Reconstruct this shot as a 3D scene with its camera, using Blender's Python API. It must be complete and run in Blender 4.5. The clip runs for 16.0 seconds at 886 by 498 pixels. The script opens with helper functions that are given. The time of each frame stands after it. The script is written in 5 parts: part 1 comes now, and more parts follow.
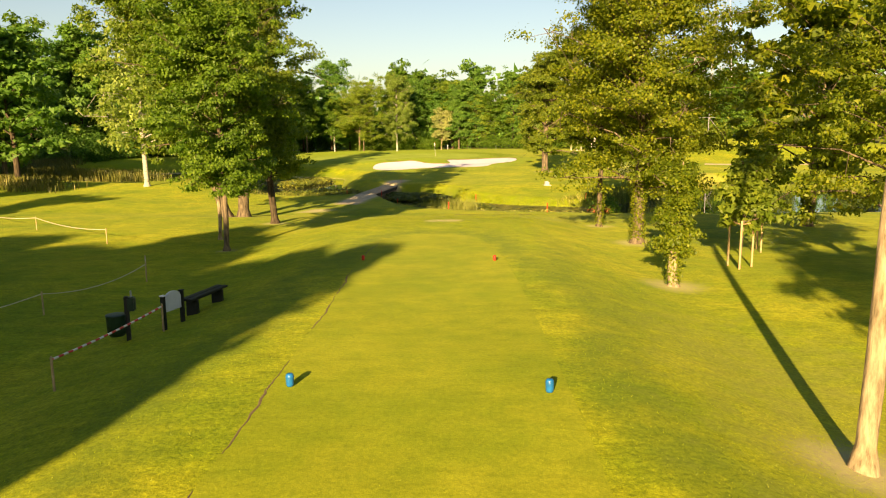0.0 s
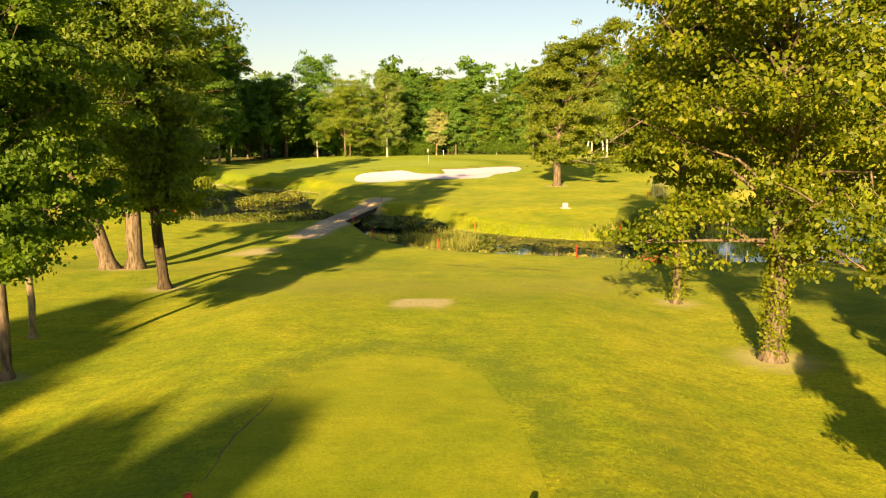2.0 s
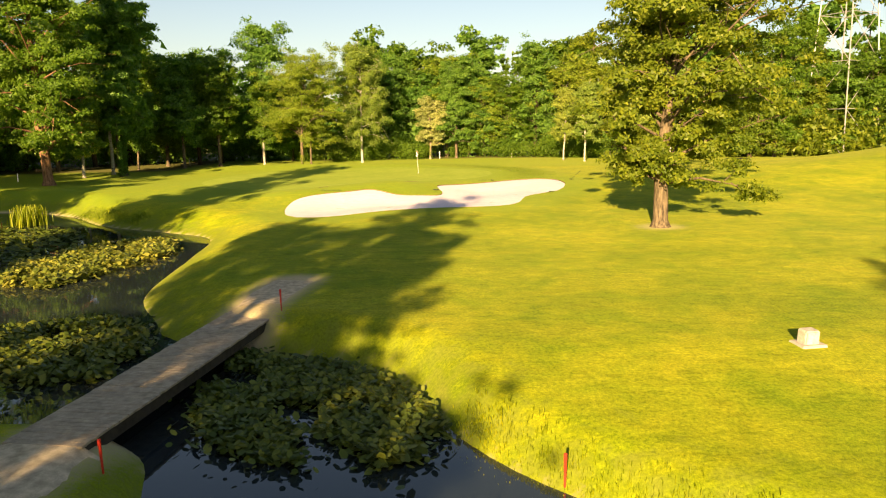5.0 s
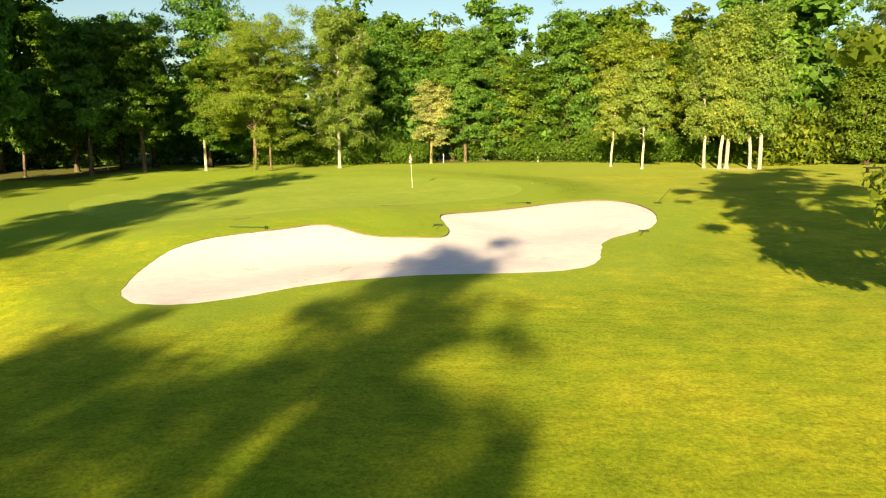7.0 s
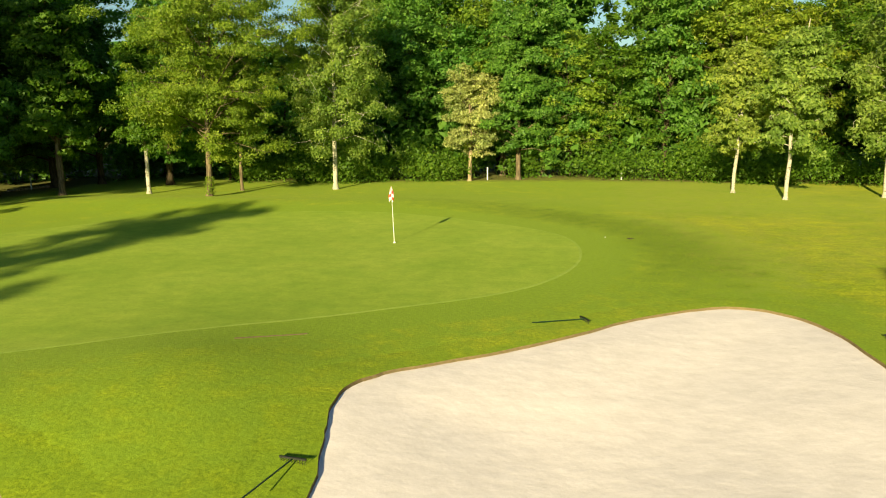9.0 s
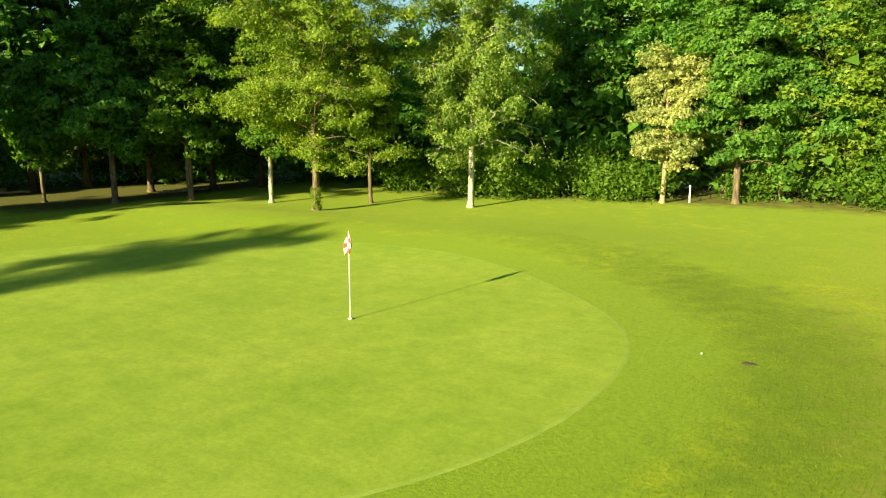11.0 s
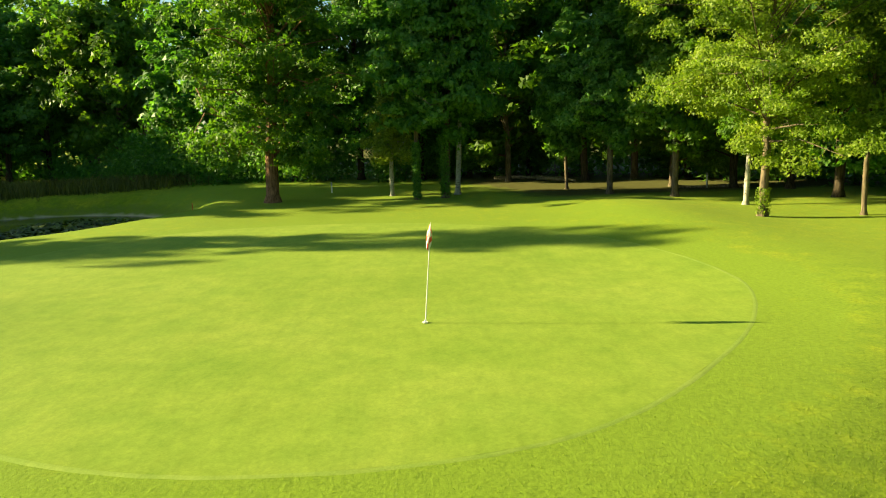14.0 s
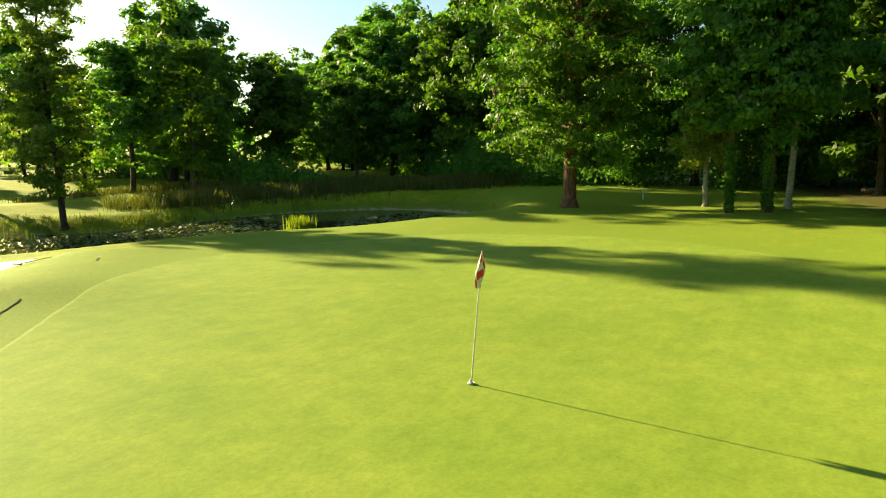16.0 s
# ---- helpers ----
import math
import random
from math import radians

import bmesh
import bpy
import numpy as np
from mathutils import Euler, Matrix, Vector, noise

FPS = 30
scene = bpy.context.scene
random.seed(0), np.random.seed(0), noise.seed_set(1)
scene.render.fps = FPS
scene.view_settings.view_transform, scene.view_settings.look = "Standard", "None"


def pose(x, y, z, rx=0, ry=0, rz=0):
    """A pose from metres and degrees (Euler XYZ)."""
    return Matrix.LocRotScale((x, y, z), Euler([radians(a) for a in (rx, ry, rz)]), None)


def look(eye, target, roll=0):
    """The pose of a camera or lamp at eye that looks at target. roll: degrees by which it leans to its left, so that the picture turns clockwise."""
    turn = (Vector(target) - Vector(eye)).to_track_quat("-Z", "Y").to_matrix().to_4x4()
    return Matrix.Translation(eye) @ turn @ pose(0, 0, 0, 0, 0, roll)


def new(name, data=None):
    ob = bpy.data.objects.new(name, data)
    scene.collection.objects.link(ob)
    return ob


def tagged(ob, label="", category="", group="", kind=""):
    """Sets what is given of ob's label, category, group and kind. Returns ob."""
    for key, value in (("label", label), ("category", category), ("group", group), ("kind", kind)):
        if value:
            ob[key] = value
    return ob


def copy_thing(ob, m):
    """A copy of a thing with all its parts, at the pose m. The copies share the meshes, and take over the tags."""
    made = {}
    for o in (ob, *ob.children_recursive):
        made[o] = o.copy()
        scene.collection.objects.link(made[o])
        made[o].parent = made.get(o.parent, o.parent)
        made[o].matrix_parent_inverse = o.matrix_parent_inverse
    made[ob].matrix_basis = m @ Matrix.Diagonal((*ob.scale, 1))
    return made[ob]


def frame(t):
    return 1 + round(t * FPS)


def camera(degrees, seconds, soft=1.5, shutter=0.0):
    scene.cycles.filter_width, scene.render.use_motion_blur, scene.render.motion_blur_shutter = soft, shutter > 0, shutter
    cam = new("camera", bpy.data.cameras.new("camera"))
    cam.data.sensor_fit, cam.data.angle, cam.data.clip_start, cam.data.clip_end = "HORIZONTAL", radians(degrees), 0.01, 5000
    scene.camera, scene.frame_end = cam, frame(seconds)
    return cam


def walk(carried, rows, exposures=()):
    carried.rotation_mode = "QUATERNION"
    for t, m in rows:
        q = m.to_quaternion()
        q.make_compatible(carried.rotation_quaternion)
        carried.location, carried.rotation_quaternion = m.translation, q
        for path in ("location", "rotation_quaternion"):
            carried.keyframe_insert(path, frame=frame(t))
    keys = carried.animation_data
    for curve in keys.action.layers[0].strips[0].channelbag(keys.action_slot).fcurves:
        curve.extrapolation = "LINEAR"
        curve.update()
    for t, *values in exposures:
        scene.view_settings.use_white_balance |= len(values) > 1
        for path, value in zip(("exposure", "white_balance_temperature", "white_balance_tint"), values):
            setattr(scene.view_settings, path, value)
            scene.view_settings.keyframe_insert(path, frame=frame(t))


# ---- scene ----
cam = camera(62.7, 16.0, soft=1.1, shutter=0.05)
EXPOSURES = [(0, 1.77, 7350, 14), (2, 1.84, 7500, 17), (4, 1.84, 7500, 18), (6.5, 1.9, 7000, 6), (7.5, 1.5, 6250, -5), (8, 1.25, 6250, -8), (10.5, 1.78, 6000, -14), (13.5, 2.02, 6050, -13), (16, 1.95, 6150, -6)]
PATH = [
    (0, (4.077, -8.44, 4.464), (3.992, -6.469, 4.134), -0.6),
    (0.5, (4.052, -5.452, 4.591), (3.969, -3.481, 4.262), -0.6),
    (1, (4.07, -2.223, 4.738), (3.987, -0.252, 4.406), -0.5),
    (1.5, (4.056, 1.266, 4.835), (3.975, 3.237, 4.506), -0.5),
    (2, (4.034, 5.048, 4.848), (3.955, 7.02, 4.521), -0.4),
    (2.5, (3.911, 9.508, 4.78), (3.834, 11.48, 4.454), -0.5),
    (3, (3.859, 14.904, 4.807), (3.777, 16.876, 4.48), -0.8),
    (3.5, (3.625, 21.155, 4.926), (3.547, 23.126, 4.593), -1.0),
    (4, (3.366, 27.217, 4.82), (3.288, 29.188, 4.487), -1.1),
    (6.5, (1.827, 55.356, 4.027), (1.77, 57.327, 3.69), -0.4),
    (7, (1.745, 61.163, 3.98), (1.669, 63.133, 3.643), -0.5),
    (7.5, (1.8, 66.749, 3.956), (1.705, 68.719, 3.622), -0.6),
    (8, (2.17, 72.072, 4.172), (2.024, 74.037, 3.827), -0.6),
    (10.5, (8.092, 92.526, 4.878), (7.264, 94.31, 4.515), -0.6),
    (11, (9.307, 95.205, 4.819), (8.21, 96.838, 4.459), -0.7),
    (11.5, (10.289, 97.829, 4.688), (8.926, 99.248, 4.33), -1.0),
    (12, (11.586, 100.086, 4.643), (9.998, 101.249, 4.288), -1.4),
    (12.5, (12.359, 102.4, 4.365), (10.593, 103.276, 4.026), -1.7),
    (13, (13.018, 104.466, 4.26), (11.13, 105.038, 3.927), -1.8),
    (13.5, (13.348, 106.387, 4.091), (11.395, 106.674, 3.769), -1.7),
    (14, (12.928, 108.051, 3.997), (10.954, 108.1, 3.68), -1.7),
    (14.5, (11.996, 109.626, 3.944), (10.03, 109.438, 3.633), -1.7),
    (15, (10.548, 111.019, 3.94), (8.621, 110.578, 3.634), -1.9),
    (15.5, (9.157, 112.178, 3.877), (7.308, 111.477, 3.582), -1.7),
    (16, (7.829, 113.165, 3.8), (6.109, 112.184, 3.515), -1.5),
]
walk(cam, [(t, look(eye, target, roll)) for t, eye, target, roll in PATH], EXPOSURES)

# ---- world and sun: a low, warm evening sun behind the tee ----
SUN_EL = radians(16.8)
SUN_AZ = radians(191.5)
world = bpy.data.worlds.new("evening_sky")
scene.world = world
world.use_nodes = True
wn = world.node_tree.nodes
sky = wn.new("ShaderNodeTexSky")
sky.sky_type = "NISHITA"
sky.sun_disc = False
sky.sun_elevation, sky.sun_rotation = SUN_EL, SUN_AZ
sky.air_density, sky.dust_density, sky.ozone_density = 1.0, 1.0, 1.0
world.node_tree.links.new(sky.outputs[0], wn["Background"].inputs[0])
wn["Background"].inputs[1].default_value = 0.043

sun_data = bpy.data.lights.new("sun", "SUN")
sun_data.energy, sun_data.angle, sun_data.color = 5.0, radians(0.6), (1.0, 0.74, 0.4)
sun = new("sun", sun_data)
to_sun = Vector((math.sin(SUN_AZ) * math.cos(SUN_EL), math.cos(SUN_AZ) * math.cos(SUN_EL), math.sin(SUN_EL)))
sun.matrix_world = look(to_sun * 200, (0, 0, 0))


# ---- materials ----
def material(name, rough=0.8, spec=0.3):
    mat = bpy.data.materials.new(name)
    mat.use_nodes = True
    bsdf = mat.node_tree.nodes["Principled BSDF"]
    bsdf.inputs["Roughness"].default_value = rough
    bsdf.inputs["Specular IOR Level"].default_value = spec
    return mat, mat.node_tree.nodes, mat.node_tree.links, bsdf


def noise_node(nodes, links, scale, detail=4.0, rough=0.55, stretch=None, seed=0.0):
    """A noise in metres of the world."""
    geo = nodes.new("ShaderNodeNewGeometry")
    mapping = nodes.new("ShaderNodeMapping")
    mapping.inputs["Location"].default_value = (seed, seed * 0.7, 0)
    if stretch:
        mapping.inputs["Scale"].default_value = stretch
    n = nodes.new("ShaderNodeTexNoise")
    n.inputs["Scale"].default_value, n.inputs["Detail"].default_value, n.inputs["Roughness"].default_value = scale, detail, rough
    links.new(geo.outputs["Position"], mapping.inputs[0])
    links.new(mapping.outputs[0], n.inputs["Vector"])
    return n.outputs["Fac"]


def ramp(nodes, links, fac, stops):
    r = nodes.new("ShaderNodeValToRGB")
    while len(r.color_ramp.elements) < len(stops):
        r.color_ramp.elements.new(0.5)
    for e, (p, c) in zip(r.color_ramp.elements, stops):
        e.position, e.color = p, (*c, 1)
    links.new(fac, r.inputs[0])
    return r.outputs[0]


def mixed(nodes, links, a, b, fac, how="MIX"):
    m = nodes.new("ShaderNodeMix")
    m.data_type, m.blend_type = "RGBA", how
    for socket, value in ((m.inputs[6], a), (m.inputs[7], b), (m.inputs[0], fac)):
        if isinstance(value, bpy.types.NodeSocket):
            links.new(value, socket)
        elif isinstance(value, tuple):
            socket.default_value = (*value, 1)
        else:
            socket.default_value = value
    return m.outputs[2]


def bump(nodes, links, bsdf, height, strength, distance):
    b = nodes.new("ShaderNodeBump")
    b.inputs["Strength"].default_value, b.inputs["Distance"].default_value = strength, distance
    links.new(height, b.inputs["Height"])
    links.new(b.outputs[0], bsdf.inputs["Normal"])


def plain(name, colour, rough=0.6, spec=0.4, scale=12.0, vary=0.25, metal=0.0):
    """A painted or raw surface with light wear at two scales."""
    mat, nodes, links, bsdf = material(name, rough, spec)
    bsdf.inputs["Metallic"].default_value = metal
    dark = tuple(c * (1 - vary) for c in colour)
    pale = tuple(min(1, c * (1 + vary * 0.6)) for c in colour)
    a = ramp(nodes, links, noise_node(nodes, links, scale), ((0.3, dark), (0.7, pale)))
    fine = ramp(nodes, links, noise_node(nodes, links, scale * 9), ((0.35, (0.75, 0.75, 0.75)), (0.65, (1, 1, 1))))
    links.new(mixed(nodes, links, a, fine, 0.6, "MULTIPLY"), bsdf.inputs["Base Color"])
    bump(nodes, links, bsdf, noise_node(nodes, links, scale * 5), 0.3, 0.01)
    return mat


def grass(name, dark, mid, pale, fine=14.0, relief=0.5, stripes=0.0, patch=0.16):
    """Turf: patches some metres wide, tufts, and fine blades; bare soil and dry sedge where the ground's own marks say so."""
    mat, nodes, links, bsdf = material(name, 0.85, 0.06)
    patches = noise_node(nodes, links, patch, 3.0)
    tufts = noise_node(nodes, links, 1.7, 4.0, 0.6, None, 3.0)
    blades = noise_node(nodes, links, fine, 5.0, 0.7, None, 9.0)
    grain = noise_node(nodes, links, fine * 4.5, 3.0, 0.7, (1.0, 0.55, 1.0), 5.0)
    colour = ramp(nodes, links, patches, ((0.28, dark), (0.5, mid), (0.74, pale)))
    swathes = noise_node(nodes, links, 0.6, 3.0, 0.6, None, 17.0)
    colour = mixed(nodes, links, colour, ramp(nodes, links, swathes, ((0.32, (0.7, 0.86, 0.7)), (0.52, (1.0, 1.0, 1.0)), (0.72, (1.2, 1.08, 1.25)))), 0.85 * relief + 0.1, "MULTIPLY")
    colour = mixed(nodes, links, colour, ramp(nodes, links, tufts, ((0.28, (0.66, 0.76, 0.55)), (0.72, (1.2, 1.13, 1.1)))), 0.35 + 0.5 * relief, "MULTIPLY")
    colour = mixed(nodes, links, colour, ramp(nodes, links, blades, ((0.3, (0.4, 0.48, 0.32)), (0.62, (1.25, 1.2, 1.1)))), relief, "MULTIPLY")
    colour = mixed(nodes, links, colour, ramp(nodes, links, grain, ((0.34, (0.5, 0.55, 0.42)), (0.64, (1.2, 1.16, 1.0)))), relief * 0.9, "MULTIPLY")
    streaks = noise_node(nodes, links, 2.6, 4.0, 0.65, (0.55, 1.9, 1.0), 23.0)
    colour = mixed(nodes, links, colour, ramp(nodes, links, streaks, ((0.34, (0.74, 0.74, 0.6)), (0.5, (1.0, 1.0, 1.0)), (0.7, (1.14, 1.12, 1.15)))), relief * 0.9, "MULTIPLY")
    for mark, tint in (("fringe", (0.185, 0.275, 0.023)), ("rough", (0.112, 0.172, 0.013)), ("dry", (0.3, 0.3, 0.055)), ("leaf_litter", (0.0651, 0.055, 0.02375)), ("soil", (0.5, 0.42, 0.27))):
        at = nodes.new("ShaderNodeAttribute")
        at.attribute_name = mark
        edge = nodes.new("ShaderNodeMath")
        edge.operation = "MULTIPLY_ADD"
        links.new(blades if mark == "soil" else tufts, edge.inputs[0])
        edge.inputs[1].default_value = -1.1
        links.new(at.outputs["Fac"], edge.inputs[2])
        sharp = nodes.new("ShaderNodeMapRange")
        sharp.inputs[1].default_value, sharp.inputs[2].default_value = -0.45, 0.3
        links.new(edge.outputs[0], sharp.inputs[0])
        soiled = mixed(nodes, links, tint, ramp(nodes, links, blades, ((0.2, (0.55, 0.55, 0.5)), (0.8, (1.3, 1.25, 1.15)))), 0.8, "MULTIPLY")
        keep = nodes.new("ShaderNodeMath")
        keep.operation = "MULTIPLY"
        gate = nodes.new("ShaderNodeMath")
        gate.operation = "GREATER_THAN"
        gate.inputs[1].default_value = 0.01
        links.new(at.outputs["Fac"], gate.inputs[0])
        links.new(sharp.outputs[0], keep.inputs[0])
        links.new(gate.outputs[0], keep.inputs[1])
        colour = mixed(nodes, links, colour, soiled, keep.outputs[0])
    links.new(colour, bsdf.inputs["Base Color"])
    bsdf.inputs["Sheen Weight"].default_value = 0.05
    bsdf.inputs["Sheen Tint"].default_value = (0.75, 0.85, 0.25, 1)
    bsdf.inputs["Sheen Roughness"].default_value = 0.5
    bump(nodes, links, bsdf, blades, 0.6 * relief, 0.03)
    return mat


def leaves(name, dark, mid, pale, glow=0.3, veil=(1.55, 1.7, 0.5)):
    """Leaves that let some of the light through, each of its own green."""
    mat, nodes, links, bsdf = material(name, 0.5, 0.25)
    geo = nodes.new("ShaderNodeNewGeometry")
    colour = ramp(nodes, links, geo.outputs["Random Per Island"], ((0.0, dark), (0.55, mid), (1.0, pale)))
    clumps = ramp(nodes, links, noise_node(nodes, links, 0.55, 3.0), ((0.3, (0.6, 0.72, 0.6)), (0.7, (1.22, 1.14, 1.0))))
    info = nodes.new("ShaderNodeObjectInfo")
    own = ramp(nodes, links, info.outputs["Random"], ((0.0, (0.82, 0.92, 0.8)), (0.5, (1, 1, 1)), (1.0, (1.16, 1.06, 0.9))))
    colour = mixed(nodes, links, mixed(nodes, links, colour, clumps, 0.8, "MULTIPLY"), own, 0.8, "MULTIPLY")
    links.new(colour, bsdf.inputs["Base Color"])
    thin = nodes.new("ShaderNodeBsdfTranslucent")
    links.new(mixed(nodes, links, colour, veil, 1.0, "MULTIPLY"), thin.inputs["Color"])
    both = nodes.new("ShaderNodeMixShader")
    both.inputs[0].default_value = glow
    links.new(bsdf.outputs[0], both.inputs[1])
    links.new(thin.outputs[0], both.inputs[2])
    links.new(both.outputs[0], nodes["Material Output"].inputs["Surface"])
    return mat


def bark(name, dark, pale, bands=False):
    mat, nodes, links, bsdf = material(name, 0.9, 0.15)
    plates = noise_node(nodes, links, 7.0, 5.0, 0.65, (1, 1, 2.6) if bands else (1.6, 1.6, 0.3))
    colour = ramp(nodes, links, plates, ((0.36, dark), (0.46 if bands else 0.62, pale)))
    colour = mixed(nodes, links, colour, ramp(nodes, links, noise_node(nodes, links, 1.1), ((0.3, (0.7, 0.72, 0.62)), (0.7, (1.1, 1.08, 1.0)))), 0.7, "MULTIPLY")
    links.new(colour, bsdf.inputs["Base Color"])
    bump(nodes, links, bsdf, plates, 0.7, 0.03)
    return mat


FAIRWAY = grass("fairway_grass", (0.174, 0.2475, 0.0121), (0.2842, 0.33, 0.0165), (0.4002, 0.4015, 0.0264), 13.0, 0.82)
TEE_TURF = grass("tee_turf", (0.2088, 0.2585, 0.0136), (0.2506, 0.2915, 0.0157), (0.2975, 0.3245, 0.0209), 20.0, 0.45, patch=0.3)
GREEN_TURF = grass("putting_turf", (0.1966, 0.2836, 0.0329), (0.2268, 0.3103, 0.0389), (0.2621, 0.3371, 0.0509), 11.0, 0.26, patch=0.2)

LEAF_MAPLE = leaves("maple_leaves", (0.0774, 0.1195, 0.0092), (0.1318, 0.1781, 0.0132), (0.221, 0.2476, 0.0211), 0.45)
LEAF_ASH = leaves("ash_leaves", (0.0721, 0.1401, 0.0152), (0.1029, 0.1842, 0.0199), (0.1548, 0.2394, 0.0259), 0.45)
LEAF_OAK = leaves("oak_leaves", (0.0909, 0.1414, 0.0176), (0.1333, 0.1909, 0.0237), (0.2036, 0.2509, 0.0312), 0.45)
LEAF_DARK = leaves("wood_leaves", (0.0738, 0.1603, 0.0297), (0.1101, 0.2203, 0.0405), (0.163, 0.2883, 0.0531), 0.45)
LEAF_BIRCH = leaves("birch_leaves", (0.1568, 0.222, 0.0514), (0.2166, 0.2847, 0.066), (0.3059, 0.3649, 0.0845), 0.45)
LEAF_LOCUST = leaves("locust_leaves", (0.1365, 0.195, 0.024), (0.2015, 0.2665, 0.0336), (0.2925, 0.3445, 0.048), 0.45)
LEAF_CREAM = leaves("variegated_leaves", (0.1913, 0.2188, 0.0892), (0.3187, 0.358, 0.1658), (0.4335, 0.4774, 0.2677), 0.45)
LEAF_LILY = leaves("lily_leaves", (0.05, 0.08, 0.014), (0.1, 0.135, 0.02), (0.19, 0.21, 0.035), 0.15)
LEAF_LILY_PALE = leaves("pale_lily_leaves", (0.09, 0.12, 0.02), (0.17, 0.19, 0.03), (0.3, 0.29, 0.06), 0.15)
LEAF_REED_PALE = leaves("pale_reed_blades", (0.15, 0.17, 0.03), (0.26, 0.27, 0.06), (0.42, 0.38, 0.13), 0.3)
LEAF_BULRUSH = leaves("bulrush_blades", (0.09, 0.12, 0.025), (0.17, 0.2, 0.04), (0.3, 0.3, 0.08), 0.3)
LEAF_ROUGHTURF = leaves("rough_turf_blades", (0.1, 0.16, 0.014), (0.15, 0.215, 0.02), (0.22, 0.28, 0.03), 0.5)
LEAF_ROUGH = leaves("rough_blades", (0.07, 0.085, 0.02), (0.12, 0.13, 0.03), (0.2, 0.19, 0.06), 0.2)
LEAF_IRIS = leaves("iris_blades", (0.14, 0.19, 0.015), (0.22, 0.27, 0.02), (0.3, 0.34, 0.03), 0.35)
LEAF_SEDGE = leaves("sedge_blades", (0.15, 0.17, 0.03), (0.25, 0.26, 0.06), (0.38, 0.36, 0.11), 0.25)
LEAF_PLUME = leaves("plume_blades", (0.24, 0.27, 0.12), (0.36, 0.39, 0.2), (0.52, 0.52, 0.32), 0.3)
LEAF_TURF = leaves("turf_blades", (0.17, 0.215, 0.013), (0.25, 0.29, 0.017), (0.35, 0.36, 0.028), 0.6)
BARK_GREY = bark("grey_bark", (0.05, 0.04, 0.03), (0.2, 0.155, 0.105))
BARK_DARK = bark("dark_bark", (0.025, 0.02, 0.014), (0.1, 0.075, 0.05))
BARK_PALE = bark("pale_bark", (0.16, 0.125, 0.08), (0.42, 0.33, 0.22))
BARK_RED = bark("oak_bark", (0.09, 0.05, 0.03), (0.3, 0.17, 0.1))
BARK_BIRCH = bark("birch_bark", (0.06, 0.05, 0.04), (0.44, 0.41, 0.36), True)
WOOD_STAKE = plain("sapling_stake_wood", (0.42, 0.3, 0.15), 0.8, 0.2)
RED_PAINT = plain("red_paint", (0.62, 0.035, 0.015), 0.5)
BLUE_PAINT = plain("blue_plastic", (0.008, 0.13, 0.36), 0.35)
WHITE_PAINT = plain("white_paint", (0.78, 0.78, 0.76), 0.5)
BLACK_WOOD = plain("black_stained_wood", (0.012, 0.013, 0.012), 0.6)
GREEN_PAINT = plain("dark_green_plastic", (0.01, 0.035, 0.02), 0.45)
BOARD_FACE = plain("pale_sign_face", (0.6, 0.63, 0.66), 0.5, vary=0.08)
PLANK_WOOD = plain("weathered_plank", (0.42, 0.345, 0.24), 0.85, 0.2, 6.0, 0.35)
BEAM_WOOD = plain("dark_timber_beam", (0.06, 0.048, 0.036), 0.85, 0.2, 6.0, 0.35)
GRAVEL = plain("worn_gravel", (0.55, 0.46, 0.31), 0.95, 0.1, 5.0, 0.35)
ROPE = plain("pale_rope", (0.6, 0.52, 0.38), 0.9, 0.1)
EDGE_TURF = grass("edge_turf", (0.2224, 0.3071, 0.0485), (0.2481, 0.3308, 0.0606), (0.2737, 0.3544, 0.0727), 24.0, 0.25)
STEEL = plain("galvanised_steel", (0.38, 0.38, 0.38), 0.5, 0.5, metal=0.3)
CHALK = plain("weathered_white_stone", (0.5, 0.47, 0.41), 0.8, 0.2, 9.0, 0.35)
PRINT_SHADE_SAND = plain("print_shade_sand", (0.6, 0.54, 0.52), 0.95, 0.1, 8.0, 0.3)
LIP_SOIL = plain("lip_soil", (0.17, 0.13, 0.07), 0.95, 0.1)
STONE = plain("pale_stone", (0.5, 0.46, 0.4), 0.9, 0.1)

TAPE, _n, _l, _b = material("striped_tape", 0.5, 0.3)
_geo, _split, _wrap = _n.new("ShaderNodeNewGeometry"), _n.new("ShaderNodeSeparateXYZ"), _n.new("ShaderNodeMath")
_wrap.operation = "PINGPONG"
_wrap.inputs[1].default_value = 0.12
_l.new(_geo.outputs["Position"], _split.inputs[0])
_l.new(_split.outputs["Y"], _wrap.inputs[0])
_l.new(ramp(_n, _l, _wrap.outputs[0], ((0.055, (0.6, 0.04, 0.03)), (0.065, (0.75, 0.73, 0.68)))), _b.inputs["Base Color"])

SAND, _n, _l, _b = material("bunker_sand", 0.95, 0.1)
_rake = noise_node(_n, _l, 2.2, 5.0, 0.6, (1.0, 1.3, 1.0))
_fine = noise_node(_n, _l, 60.0, 3.0, 0.7)
_c = ramp(_n, _l, _rake, ((0.3, (0.67, 0.61, 0.65)), (0.7, (0.79, 0.72, 0.77))))
_l.new(mixed(_n, _l, _c, ramp(_n, _l, _fine, ((0.3, (0.82, 0.8, 0.78)), (0.7, (1.06, 1.05, 1.05)))), 0.7, "MULTIPLY"), _b.inputs["Base Color"])
bump(_n, _l, _b, _rake, 0.3, 0.04)

